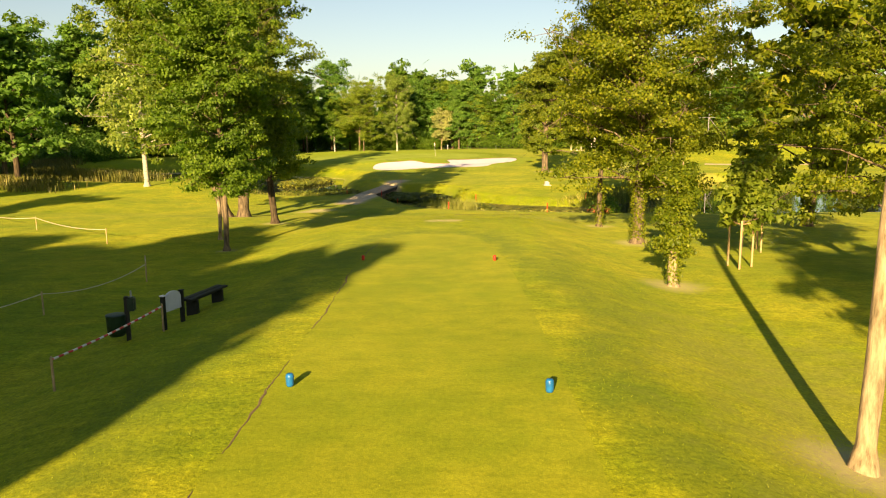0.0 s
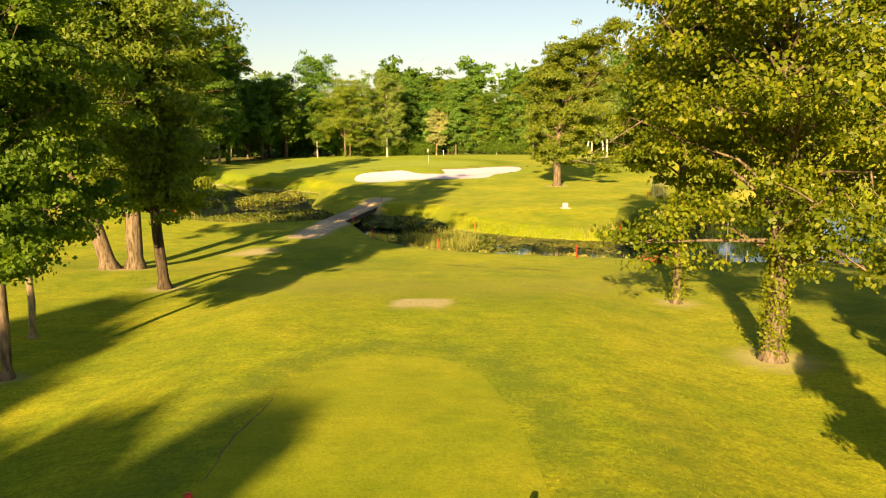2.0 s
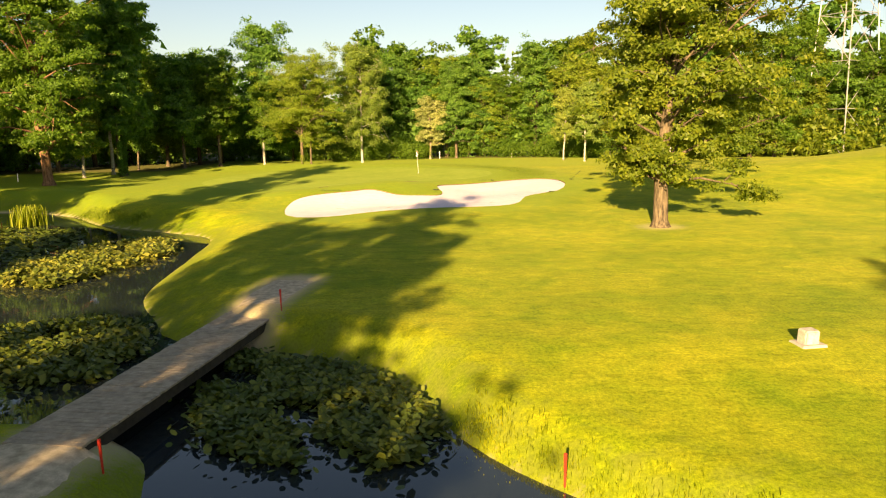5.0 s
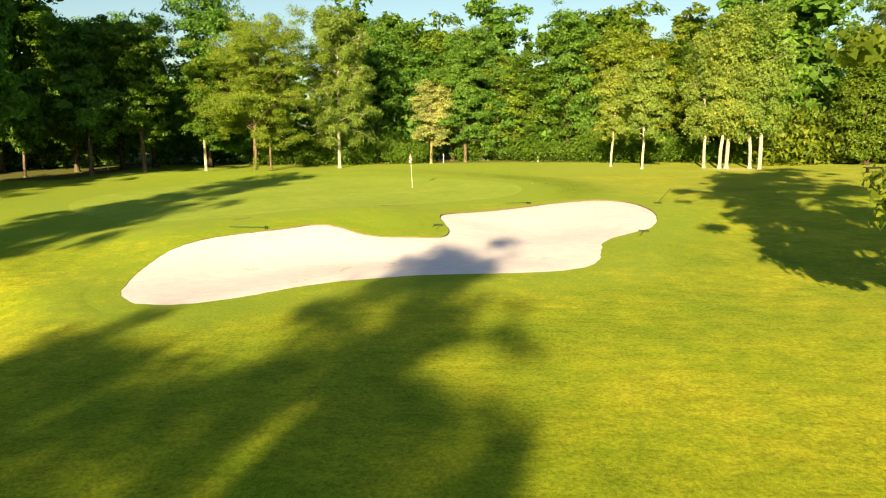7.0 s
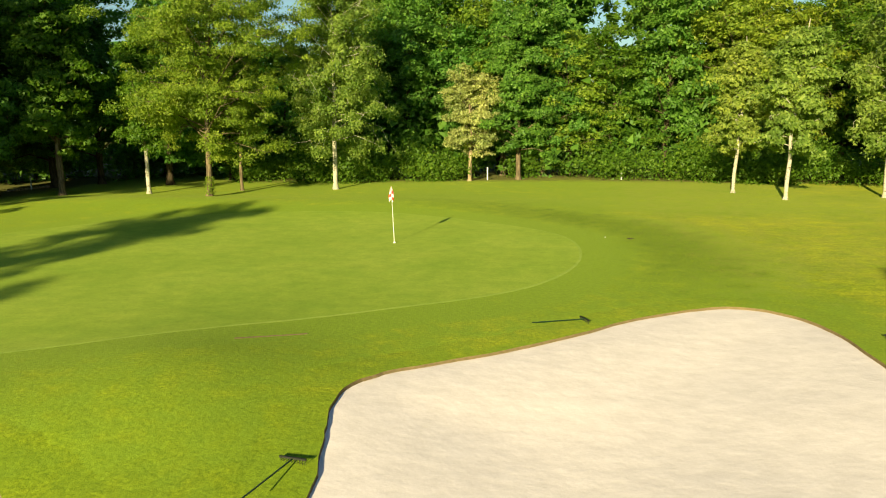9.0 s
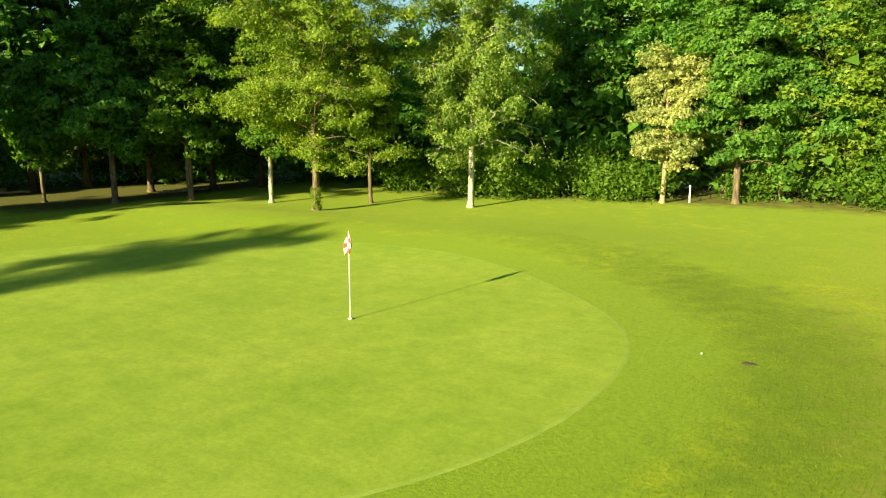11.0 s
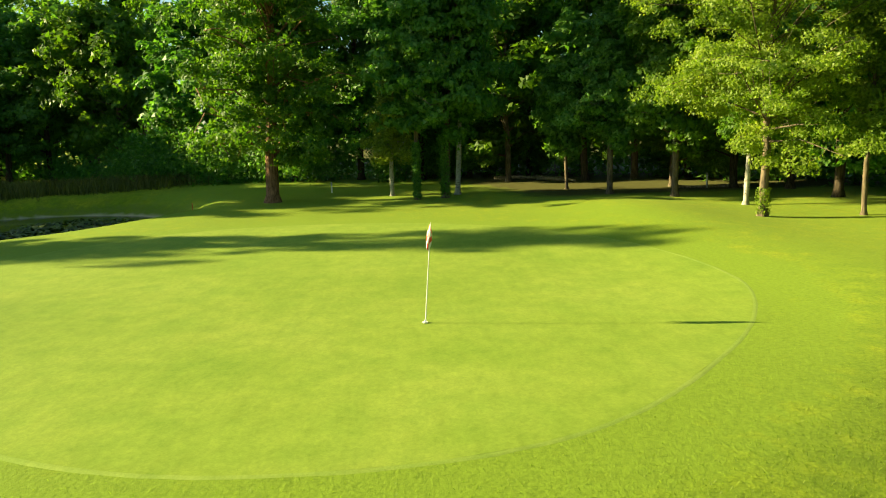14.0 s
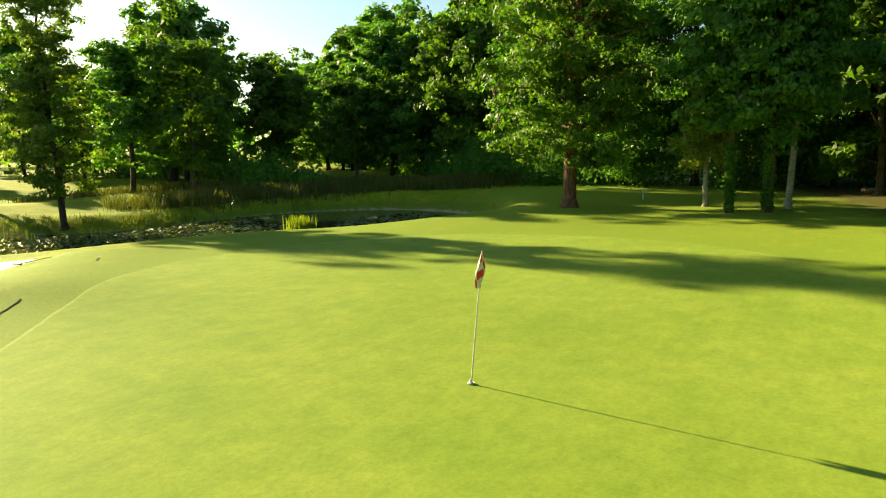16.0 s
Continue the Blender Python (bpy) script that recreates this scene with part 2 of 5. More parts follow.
WATER, _n, _l, _b = material("pond_water", 0.012, 0.9)
_b.inputs["Base Color"].default_value = (0.02, 0.028, 0.03, 1)
_b.inputs["IOR"].default_value = 1.33
bump(_n, _l, _b, noise_node(_n, _l, 2.2, 3.0, 0.5, (1.0, 2.2, 1.0)), 0.018, 0.05)


# ---- plan: outlines of the ground, in metres ----
WATER_Z = -1.5


def curve(points, closed=True, steps=6):
    """A smooth line through the points."""
    p = np.array(points, float)
    n = len(p)
    out = []
    for i in range(n if closed else n - 1):
        a, b, c, d = (p[(i + k) % n] if closed else p[min(max(i + k, 0), n - 1)] for k in (-1, 0, 1, 2))
        for t in np.arange(steps) / steps:
            out.append(0.5 * (2 * b + (c - a) * t + (2 * a - 5 * b + 4 * c - d) * t * t + (3 * b - a - 3 * c + d) * t**3))
    if not closed:
        out.append(p[-1])
    return np.array(out)


def inside_distance(x, y, poly, reach=4.0):
    """How far a place lies inside a closed outline (negative outside), up to reach."""
    x, y = np.asarray(x, float), np.asarray(y, float)
    out = np.full(x.shape, -reach)
    lo, hi = poly.min(0) - reach, poly.max(0) + reach
    near = (x > lo[0]) & (x < hi[0]) & (y > lo[1]) & (y < hi[1])
    if not near.any():
        return out
    px, py = x[near], y[near]
    best, odd = np.full(px.shape, 1e9), np.zeros(px.shape, bool)
    for (ax, ay), (bx, by) in zip(poly, np.roll(poly, -1, 0)):
        dx, dy = bx - ax, by - ay
        t = np.clip(((px - ax) * dx + (py - ay) * dy) / (dx * dx + dy * dy + 1e-12), 0, 1)
        best = np.minimum(best, (px - ax - t * dx) ** 2 + (py - ay - t * dy) ** 2)
        odd ^= ((ay > py) != (by > py)) & (px < (bx - ax) * (py - ay) / (by - ay + 1e-12) + ax)
    d = np.sqrt(best)
    out[near] = np.clip(np.where(odd, d, -d), -reach, reach)
    return out


def line_distance(x, y, line):
    best = np.full(np.shape(x), 1e9)
    for (ax, ay), (bx, by) in zip(line[:-1], line[1:]):
        dx, dy = bx - ax, by - ay
        t = np.clip(((x - ax) * dx + (y - ay) * dy) / (dx * dx + dy * dy + 1e-12), 0, 1)
        best = np.minimum(best, (x - ax - t * dx) ** 2 + (y - ay - t * dy) ** 2)
    return np.sqrt(best)


def smooth(a, b, v):
    t = np.clip((np.asarray(v, float) - a) / (b - a), 0, 1)
    return t * t * (3 - 2 * t)


def hill(x, y, cx, cy, rx, ry, height):
    return height * np.exp(-(((x - cx) / rx) ** 2) - ((y - cy) / ry) ** 2)


POND_EAST = curve([(-2.6, 50), (-0.9, 45.6), (0.6, 43.1), (2.9, 41.0), (5.1, 39.8), (7.2, 39.1), (10.4, 38.2), (13.5, 37.3), (18, 36.8), (28, 37), (37, 44), (40, 58),
                   (33, 69.5), (24.4, 64.5), (19.2, 53.8), (16.6, 49.2), (13.5, 46.2), (11, 45.6), (8, 46.9), (4.4, 49.2), (2.4, 51.6), (0.8, 55.0), (-2.8, 57.0), (-3.6, 53)])
POND_WEST = curve([(-5.6, 55.5), (-7.6, 52.8), (-10.7, 52.2), (-14.2, 53.0), (-18.0, 57.5), (-19.9, 62), (-21.2, 66.5), (-24.5, 69.6), (-30, 70.3), (-37, 72), (-43, 79), (-41, 88), (-33, 92), (-26, 89.3),
                   (-20.4, 83.5), (-15, 80.3), (-11.6, 77.6), (-10.5, 72), (-9.2, 64), (-6.8, 59.5)])
CHANNEL = curve([(-1.6, 55.8), (-1.8, 51.8), (-8, 53.4), (-8, 58)])
BUNKER = curve([(-8.0, 80.6), (-7.0, 79.3), (-5.6, 79.25), (-4.3, 80.05), (-3.2, 81.05), (-1.9, 81.8), (0.1, 82.35), (2.4, 82.5), (4.0, 82.7), (5.2, 83.3), (5.9, 84.4), (6.25, 86.0), (6.8, 88), (8, 89.5),
                (9.2, 91), (9.9, 93), (10.2, 96), (9.8, 98.8), (8.4, 100.0), (6.2, 98.9), (3.6, 96.4), (1.2, 94.5), (0.4, 93.2), (0.55, 91.7), (0.85, 90.0), (0.6, 88.8), (-0.8, 88.6),
                (-2.15, 88.75), (-3.3, 89.5), (-4.3, 89.8), (-5.75, 88.7), (-7.2, 87.6), (-8.1, 86.55), (-8.6, 85.2), (-8.6, 83.2)], steps=9)
def ragged(line, by, seed):
    """A closed outline with small bites and bulges."""
    rng = np.random.default_rng(seed)
    way = np.roll(line, -1, 0) - np.roll(line, 1, 0)
    way /= np.linalg.norm(way, axis=1)[:, None]
    bites = np.convolve(rng.normal(0, by, len(line) + 2), (0.3, 0.6, 0.3), "valid")
    return line + np.stack([way[:, 1], -way[:, 0]], -1) * bites[:, None]


BUNKER = ragged(BUNKER, 0.022, 21)
GREEN = curve([(4.8, 106.3), (4.5, 104.2), (3.5, 101.9), (2, 100.2), (0, 98.7), (-2.5, 96.75), (-6, 94.35), (-11, 92.6), (-16, 94.5), (-19.5, 99), (-20, 105), (-17.5, 110), (-13.5, 113.4),
               (-9.5, 115.2), (-4.8, 115.8), (-1.2, 114.6), (2, 112.3), (3.8, 110.4), (4.6, 108.5)])
TEE = curve([(5.4, -14), (1.4, -14), (1.2, -6), (1.1, 0), (0.95, 6), (0.7, 12.5), (0.8, 16), (1.4, 18.1), (2.8, 18.5), (4.0, 17.8), (4.7, 15.3), (5.1, 11), (5.35, 5), (5.5, -2)])
BARE_PATCH = curve([(2.15, 22.8), (2.7, 22.85), (3.3, 22.8), (3.22, 23.3), (3.15, 23.7), (2.65, 23.66), (2.15, 23.62), (2.2, 23.2)], steps=3)
TRACK = curve([(-8.5, 33), (-6.4, 37.5), (-5.4, 41), (-5.1, 44), (-4.5, 49.6), (-4.1, 53), (-3.5, 59.5), (-3.15, 62.3)], False)
RIDGE = np.array([(-3.2, 92.5), (-6.0, 90.5), (-9.2, 88.2)])
CART_PATH = curve([(33, 84.5), (38, 83), (46, 81.8), (60, 81), (80, 84)], False)


def land(x, y):
    """The lie of the land, but for the hollow of the bunker."""
    x, y = np.asarray(x, float), np.asarray(y, float)
    z = np.interp(y, (-60, 10, 24, 31, 36, 44, 50, 55, 65, 74, 82, 90, 94, 97, 101, 118, 140, 220), (0, -0.12, -0.2, -0.35, -0.8, -1.0, -0.85, -0.55, -0.6, -0.6, -0.48, -0.26, -0.06, 0.0, 0, 0.12, 0.35, 0.6))
    z = z + 0.55 * smooth(-8, -22, x) * smooth(30, 44, y) * smooth(64, 52, y)
    # the raised tee and its slopes
    top = np.interp(y, (-20, 2, 13, 20, 26), (0.85, 0.82, 0.72, 0.68, 0.62))
    z = z + top * smooth(-5.0, 0.2, x) * smooth(10.2, 5.8, x) * smooth(33, 22, y)
    # swells round the green and the long mound to the east
    z = z + hill(x, y, -17, 118, 9, 3.2, 0.42) + hill(x, y, -2, 119.5, 7, 3, 0.2) + hill(x, y, 52, 106, 15, 12, 2.9) + hill(x, y, 30, 100, 10, 9, 0.5)
    z = z + 0.5 * np.exp(-((line_distance(x, y, RIDGE) / 3.2) ** 2)) - hill(x, y, -24, 100, 4, 9, 0.12)
    z = z + 0.05 * np.sin(x * 0.31 + 0.4 * np.sin(y * 0.17)) * np.sin(y * 0.23 + 1.1) * smooth(22, 34, y) + 0.6 * smooth(-28, -60, x)
    # ponds
    for outline, outer, inner in ((POND_EAST, -1.35, 0.75), (POND_WEST, -3.2, 2.2), (CHANNEL, -1.35, 0.75)):
        z = z + (WATER_Z - 0.6 - z) * smooth(outer, inner, inside_distance(x, y, outline))
    return z


def bowl(inner):
    """How deep the sand dishes, by the distance from its edge."""
    return 0.2 * smooth(0.15, 3.8, inner)


def height(x, y):
    """The ground, with the hollow under the sand."""
    inner = inside_distance(x, y, BUNKER)
    return land(x, y) - 0.3 * smooth(-0.55, -0.05, inner) - bowl(inner)


def at(x, y):
    return float(height(np.array([x]), np.array([y]))[0])


# ---- building helpers ----
def mesh_of(name, verts, faces):
    """A mesh from arrays: rows of places, and rows of corners (all of one length)."""
    verts, faces = np.asarray(verts, np.float32), np.asarray(faces, np.int32)
    me = bpy.data.meshes.new(name)
    n, k = faces.shape
    me.vertices.add(len(verts))
    me.vertices.foreach_set("co", verts.ravel())
    me.loops.add(n * k)
    me.loops.foreach_set("vertex_index", faces.ravel())
    me.polygons.add(n)
    me.polygons.foreach_set("loop_start", np.arange(0, n * k, k, dtype=np.int32))
    me.update(calc_edges=True)
    me.validate()
    return me


def smoothed(me):
    me.polygons.foreach_set("use_smooth", np.ones(len(me.polygons), bool))
    return me


def part(name, data, mat, parent=None, label=""):
    """Links a mesh or bmesh as one object, under a thing or part where given."""
    if isinstance(data, bmesh.types.BMesh):
        me = bpy.data.meshes.new(name)
        data.to_mesh(me)
        data.free()
        data = me
    if not data.materials:
        data.materials.append(mat)
    ob = new(name, data)
    ob.parent = parent
    return tagged(ob, label)


def thing(name, x, y, z, label, category, group="", turn=0.0):
    ob = new(name)
    ob.empty_display_size = 0.2
    ob.matrix_world = pose(x, y, z, 0, 0, turn)
    return tagged(ob, label, category, group)


def box(bm, size, centre, turn=None, bevel=0.0):
    m = Matrix.Translation(centre)
    if turn is not None:
        m = m @ turn
    made = bmesh.ops.create_cube(bm, size=1.0, matrix=m @ Matrix.Diagonal((*size, 1)))
    if bevel:
        edges = list({e for v in made["verts"] for e in v.link_edges})
        bmesh.ops.bevel(bm, geom=edges, offset=bevel, segments=2, affect="EDGES")
    return bm


def tube(points, radii, sides=7):
    """A bent, tapered tube as (places, corners)."""
    pts, radii = np.asarray(points, float), np.asarray(radii, float)
    way = np.gradient(pts, axis=0)
    way /= np.linalg.norm(way, axis=1)[:, None] + 1e-9
    ref = np.where(np.abs(way[:, 2:3]) > 0.9, [[1.0, 0, 0]], [[0, 0, 1.0]])
    u = np.cross(way, ref)
    u /= np.linalg.norm(u, axis=1)[:, None] + 1e-9
    v = np.cross(way, u)
    a = np.arange(sides) * 2 * np.pi / sides
    ring = u[:, None] * np.cos(a)[None, :, None] + v[:, None] * np.sin(a)[None, :, None]
    verts = (pts[:, None] + ring * radii[:, None, None]).reshape(-1, 3)
    i, j = np.meshgrid(np.arange(len(pts) - 1), np.arange(sides), indexing="ij")
    k = (j + 1) % sides
    faces = np.stack([i * sides + j, i * sides + k, (i + 1) * sides + k, (i + 1) * sides + j], -1).reshape(-1, 4)
    return verts, faces


def joined(pieces):
    verts, faces, start = [], [], 0
    for v, f in pieces:
        verts.append(v)
        faces.append(f + start)
        start += len(v)
    return np.concatenate(verts), np.concatenate(faces)


def rod(bm, a, b, r, sides=8, r2=None):
    a, b = Vector(a), Vector(b)
    turn = (b - a).to_track_quat("Z", "Y").to_matrix().to_4x4()
    bmesh.ops.create_cone(bm, cap_ends=True, segments=sides, radius1=r, radius2=r if r2 is None else r2, depth=(b - a).length, matrix=Matrix.Translation((a + b) / 2) @ turn)
    return bm


def lathe(profile, sides=16):
    """A turned body from (radius, height) pairs."""
    p = np.array(profile, float)
    a = np.arange(sides) * 2 * np.pi / sides
    verts = np.stack([p[:, :1] * np.cos(a), p[:, :1] * np.sin(a), np.repeat(p[:, 1:], sides, 1)], -1).reshape(-1, 3)
    i, j = np.meshgrid(np.arange(len(p) - 1), np.arange(sides), indexing="ij")
    k = (j + 1) % sides
    return verts, np.stack([i * sides + j, i * sides + k, (i + 1) * sides + k, (i + 1) * sides + j], -1).reshape(-1, 4)


# ---- ground: one sheet to the horizon ----
def spread(lo, hi, step, far):
    inner = np.arange(lo, hi + step / 2, step)
    out = [step]
    while sum(out) < far:
        out.append(out[-1] * 1.28)
    out = np.cumsum(out)
    return np.concatenate([(lo - out)[::-1], inner, hi + out])


gx, gy = np.meshgrid(spread(-46, 46, 0.46, 2400), spread(-16, 126, 0.46, 2400), indexing="xy")
gz = height(gx, gy)
rows_n, cols_n = gx.shape
ids = np.arange(rows_n * cols_n).reshape(rows_n, cols_n)
quads = np.stack([ids[:-1, :-1], ids[:-1, 1:], ids[1:, 1:], ids[1:, :-1]], -1).reshape(-1, 4)
ground_mesh = smoothed(mesh_of("ground", np.stack([gx, gy, gz], -1).reshape(-1, 3), quads))


def mark(me, name, values):
    me.attributes.new(name, "FLOAT", "POINT").data.foreach_set("value", np.asarray(values, np.float32).ravel())


shore = np.maximum(np.maximum(inside_distance(gx, gy, POND_EAST), inside_distance(gx, gy, POND_WEST)), inside_distance(gx, gy, CHANNEL))
to_green = inside_distance(gx, gy, GREEN, 8.0)
soil = 0.95 * smooth(1.5, 0.35, line_distance(gx, gy, TRACK)) * np.maximum(smooth(42.5, 44.5, gy), 0.75 * smooth(2.0, 0.6, np.hypot((gx + 6.6) / 1.3, gy - 38.6)))
soil = np.maximum(soil, 1.3 * smooth(-0.3, 0.1, inside_distance(gx, gy, BARE_PATCH)))
soil = np.maximum(soil, 1.3 * smooth(-0.1, 0.3, shore))
for tx, ty, r in ((9.8, 12.3, 1.3), (10.6, 20.6, 1.4), (9.1, 0.6, 1.3), (12.1, 74.2, 1.8), (-6.1, 28.2, 1.0), (-9.6, 32.5, 1.5), (10, 26, 1.0), (-5.5, 19, 0.6), (23.5, 122.6, 3.4)):
    soil = np.maximum(soil, 0.62 * smooth(r, r * 0.2, np.hypot(gx - tx, gy - ty)))
mark(ground_mesh, "soil", soil)
dry = 0.45 * smooth(-1.3, -0.25, shore) * smooth(52, 44, gy)
dry = np.maximum(dry, 0.2 * smooth(-2.6, -0.3, shore))
dry = np.maximum(dry, 0.85 * smooth(1.0, 0.3, np.hypot((gx - 27) / 6, (gy - 69) / 3)))
dry = np.maximum(dry, 0.45 * smooth(3.2, 0.5, np.abs(gy - 26 - 0.08 * (gx - 3) ** 2)) * smooth(10, 5, np.abs(gx - 3)))
dry = np.maximum(dry, 0.4 * smooth(0, 3, gx - 6) * smooth(14, 10, gx) * smooth(12, 4, gy))
dry = np.maximum(dry, 0.3 * smooth(4, 1, np.abs(to_green + 6.5)) * smooth(4, 10, gx) * smooth(99, 106, gy))
mark(ground_mesh, "dry", dry)
rough = 0.58 * smooth(2.4, 0.6, np.abs(to_green + 3.6)) * smooth(-9, 3, gx) * smooth(100, 106, gy)
tufty = np.sin(gx * 2.3 + 1.3 * np.sin(gy * 1.9)) * np.sin(gy * 2.9 + 1.2 * np.sin(gx * 1.7)) + 0.35 * np.sin(gx * 5.1 + gy * 4.3)
rough = np.maximum(rough, 0.75 * smooth(0.1, 0.8, tufty) * smooth(-7.6, -5.0, to_green) * smooth(-1.8, -3.0, to_green) * smooth(-2, 4, gx) * smooth(99, 103, gy))
rough = np.maximum(rough, 0.55 * smooth(1.2, 0.2, np.abs(gx - 6.6 + 0.4 * np.sin(gy * 0.7))) * smooth(20, 14, gy))
rough = np.maximum(rough, 0.5 * smooth(1.0, 0.2, np.abs(gx + 0.4 + 0.3 * np.sin(gy * 0.8))) * smooth(20, 14, gy))
to_tee = inside_distance(gx, gy, TEE)
rough = np.maximum(rough, 0.62 * smooth(0.75, 0.2, np.abs(to_tee + 0.55)) * smooth(9, 14, gy))
rough = np.maximum(rough, 0.6 * smooth(-1.5, -0.7, shore) * smooth(43, 47, gy))
mark(ground_mesh, "rough", rough)
fringe = np.maximum(0.95 * smooth(-2.4, -1.5, to_green), 0.72 * smooth(-8.0, -5.5, to_green))
fringe = np.maximum(fringe, 0.72 * smooth(113, 119, gy) * smooth(26, 14, gx))
fringe = np.maximum(fringe, 0.72 * smooth(-13, -19, gx) * smooth(84, 90, gy))
fringe = np.maximum(fringe, 0.5 * smooth(5.5, 2.5, line_distance(gx, gy, RIDGE)))
fringe = np.maximum(fringe, 0.55 * smooth(-3.8, -1.2, inside_distance(gx, gy, BUNKER, 5.0)))
mark(ground_mesh, "fringe", fringe)
wood_floor = np.maximum(smooth(131.5, 135, gy + 0.1 * np.abs(gx - 5)) * smooth(-24, -14, gx), smooth(113.5, 118, gy - 0.4 * (gx + 28)) * smooth(-27, -30, gx))
mark(ground_mesh, "leaf_litter", wood_floor)
ground = part("ground", ground_mesh, FAIRWAY)
tagged(ground, "mown golf course grass with rough and pond banks", "ground", kind="structure")


def turf_sheet(name, outline, lift, mat, label, step=0.7, category="ground", over=height):
    """A piece of closely mown turf that follows the ground inside its outline."""
    from mathutils import geometry
    edge = np.asarray(outline)
    lo, hi = edge.min(0), edge.max(0)
    ax, ay = np.meshgrid(np.arange(lo[0], hi[0], step), np.arange(lo[1], hi[1], step))
    ax = ax + 0.13 * np.sin(ay * 7.1)
    keep = inside_distance(ax, ay, edge) > step * 0.45
    pts = np.concatenate([edge, np.stack([ax[keep], ay[keep]], -1)])
    n = len(edge)
    co, _, tris, *_ = geometry.delaunay_2d_cdt([Vector(p) for p in pts], [(i, (i + 1) % n) for i in range(n)], [list(range(n))], 1, 1e-5)
    co = np.array([tuple(c) for c in co])
    z = over(co[:, 0], co[:, 1]) + lift(co[:, 0], co[:, 1])
    me = smoothed(mesh_of(name, np.column_stack([co, z]), np.array([tuple(t) for t in tris if len(t) == 3])))
    return tagged(part(name, me, mat), label, category, kind="structure")


def rim(outline, inner, outer, z_in, z_out, crest, rng_seed=3, over=height):
    """A turned grass lip along a closed outline, as (places, corners)."""
    p = np.asarray(outline)
    way = np.roll(p, -1, 0) - np.roll(p, 1, 0)
    way /= np.linalg.norm(way, axis=1)[:, None]
    out = np.stack([way[:, 1], -way[:, 0]], -1)
    if inside_distance(np.array([p[0, 0] + out[0, 0] * 0.3]), np.array([p[0, 1] + out[0, 1] * 0.3]), p)[0] > 0:
        out = -out
    rng = np.random.default_rng(rng_seed)
    wob = rng.normal(0, 0.02, len(p))
    rings = []
    for off, dz in ((-inner, z_in), (-inner * 0.3 + 0.0, crest * 0.55), (outer * 0.35, crest), (outer, z_out)):
        q = p + out * (off + wob[:, None] * (1 if 0 <= off < outer else 0.3))
        rings.append(np.column_stack([q, over(q[:, 0], q[:, 1]) + dz]))
    n = len(p)
    i, j = np.meshgrid(np.arange(3), np.arange(n), indexing="ij")
    k = (j + 1) % n
    return np.concatenate(rings), np.stack([i * n + j, i * n + k, (i + 1) * n + k, (i + 1) * n + j], -1).reshape(-1, 4)


turf_sheet("putting_green", GREEN, lambda x, y: 0.009 + 0 * x, GREEN_TURF, "smooth short-cut putting green in evening sun")
edge_ring = rim(GREEN, 0.03, 0.12, 0.007, -0.004, 0.011, 8)
tagged(part("green_edge", smoothed(mesh_of("green_edge", *edge_ring)), EDGE_TURF), "pale clipped line of grass round the green", "turf edge", kind="structure")
turf_sheet("tee_box", TEE, lambda x, y: 0.006 + 0 * x, TEE_TURF, "flat mown tee box with worn edges")


def sand_depth(x, y):
    return -0.004 - bowl(inside_distance(x, y, BUNKER)) - 0.055 * smooth(85.5, 91, y - 0.12 * x) + 0.004 * np.sin(x * 2.1 + np.sin(y * 1.7)) * np.sin(y * 2.6)


def sand_top(x, y):
    return land(x, y) + sand_depth(x, y)


sand = turf_sheet("bunker", BUNKER, sand_depth, SAND, "pale sand bunker with a long curved outline", 0.4, "bunker", land)
lip = part("bunker_lip", mesh_of("bunker_lip", *rim(BUNKER, 0.02, 1.5, -0.1, -0.012, 0.008, 3, land)), FAIRWAY)
lip.data.materials.append(LIP_SOIL)
lip.data.polygons.foreach_set("material_index", (np.arange(len(lip.data.polygons)) < len(BUNKER)).astype(np.int32))
lip.data.shade_flat()
mark(lip.data, "fringe", np.full(len(lip.data.vertices), 0.55))
tagged(lip, "turned grass lip round the sand bunker", "bunker edge", kind="structure")
side = TEE[(TEE[:, 0] < 1.35) & (TEE[:, 1] < 16.5)]
side = side[np.argsort(side[:, 1])]


def cut(name, label, line, width, wander, seed, over=0.013):
    """A broken line in the bare soil's colour, as where turf has been cut, along a line."""
    rng = np.random.default_rng(seed)
    p = np.asarray(line, float)
    along_it = np.concatenate([[0], np.cumsum(np.linalg.norm(np.diff(p, axis=0), axis=1))])
    s = np.arange(0, along_it[-1], 0.11)
    q = np.column_stack([np.interp(s, along_it, p[:, 0]), np.interp(s, along_it, p[:, 1])])
    way = np.gradient(q, axis=0)
    way /= np.linalg.norm(way, axis=1)[:, None]
    out = np.column_stack([way[:, 1], -way[:, 0]])
    gap = np.convolve(rng.normal(0, 1, len(s) + 18), np.ones(19) / 4.4, "valid")
    q = q + out * np.convolve(rng.normal(0, wander, len(s) + 6), np.ones(7) / 3, "valid")[:, None]
    wide = np.clip(width * (0.7 + 0.9 * gap), 0.0015, width * 2.2)[:, None]
    rows = [q + out * k * wide for k in (-1, 0, 1)]
    v = np.concatenate([np.column_stack([r, height(r[:, 0], r[:, 1]) + z]) for r, z in zip(rows, (0.004, over + 0.009, over))])
    n, i = len(s), np.arange(len(s) - 1)
    i = i[(gap[:-1] > -0.25) & (gap[1:] > -0.25)]
    f = np.concatenate([np.column_stack([i + a * n, i + (a + 1) * n, i + 1 + (a + 1) * n, i + 1 + a * n]) for a in (0, 1)])
    return tagged(part(name, mesh_of(name, v, f), LIP_SOIL), label, "turf edge", kind="structure")


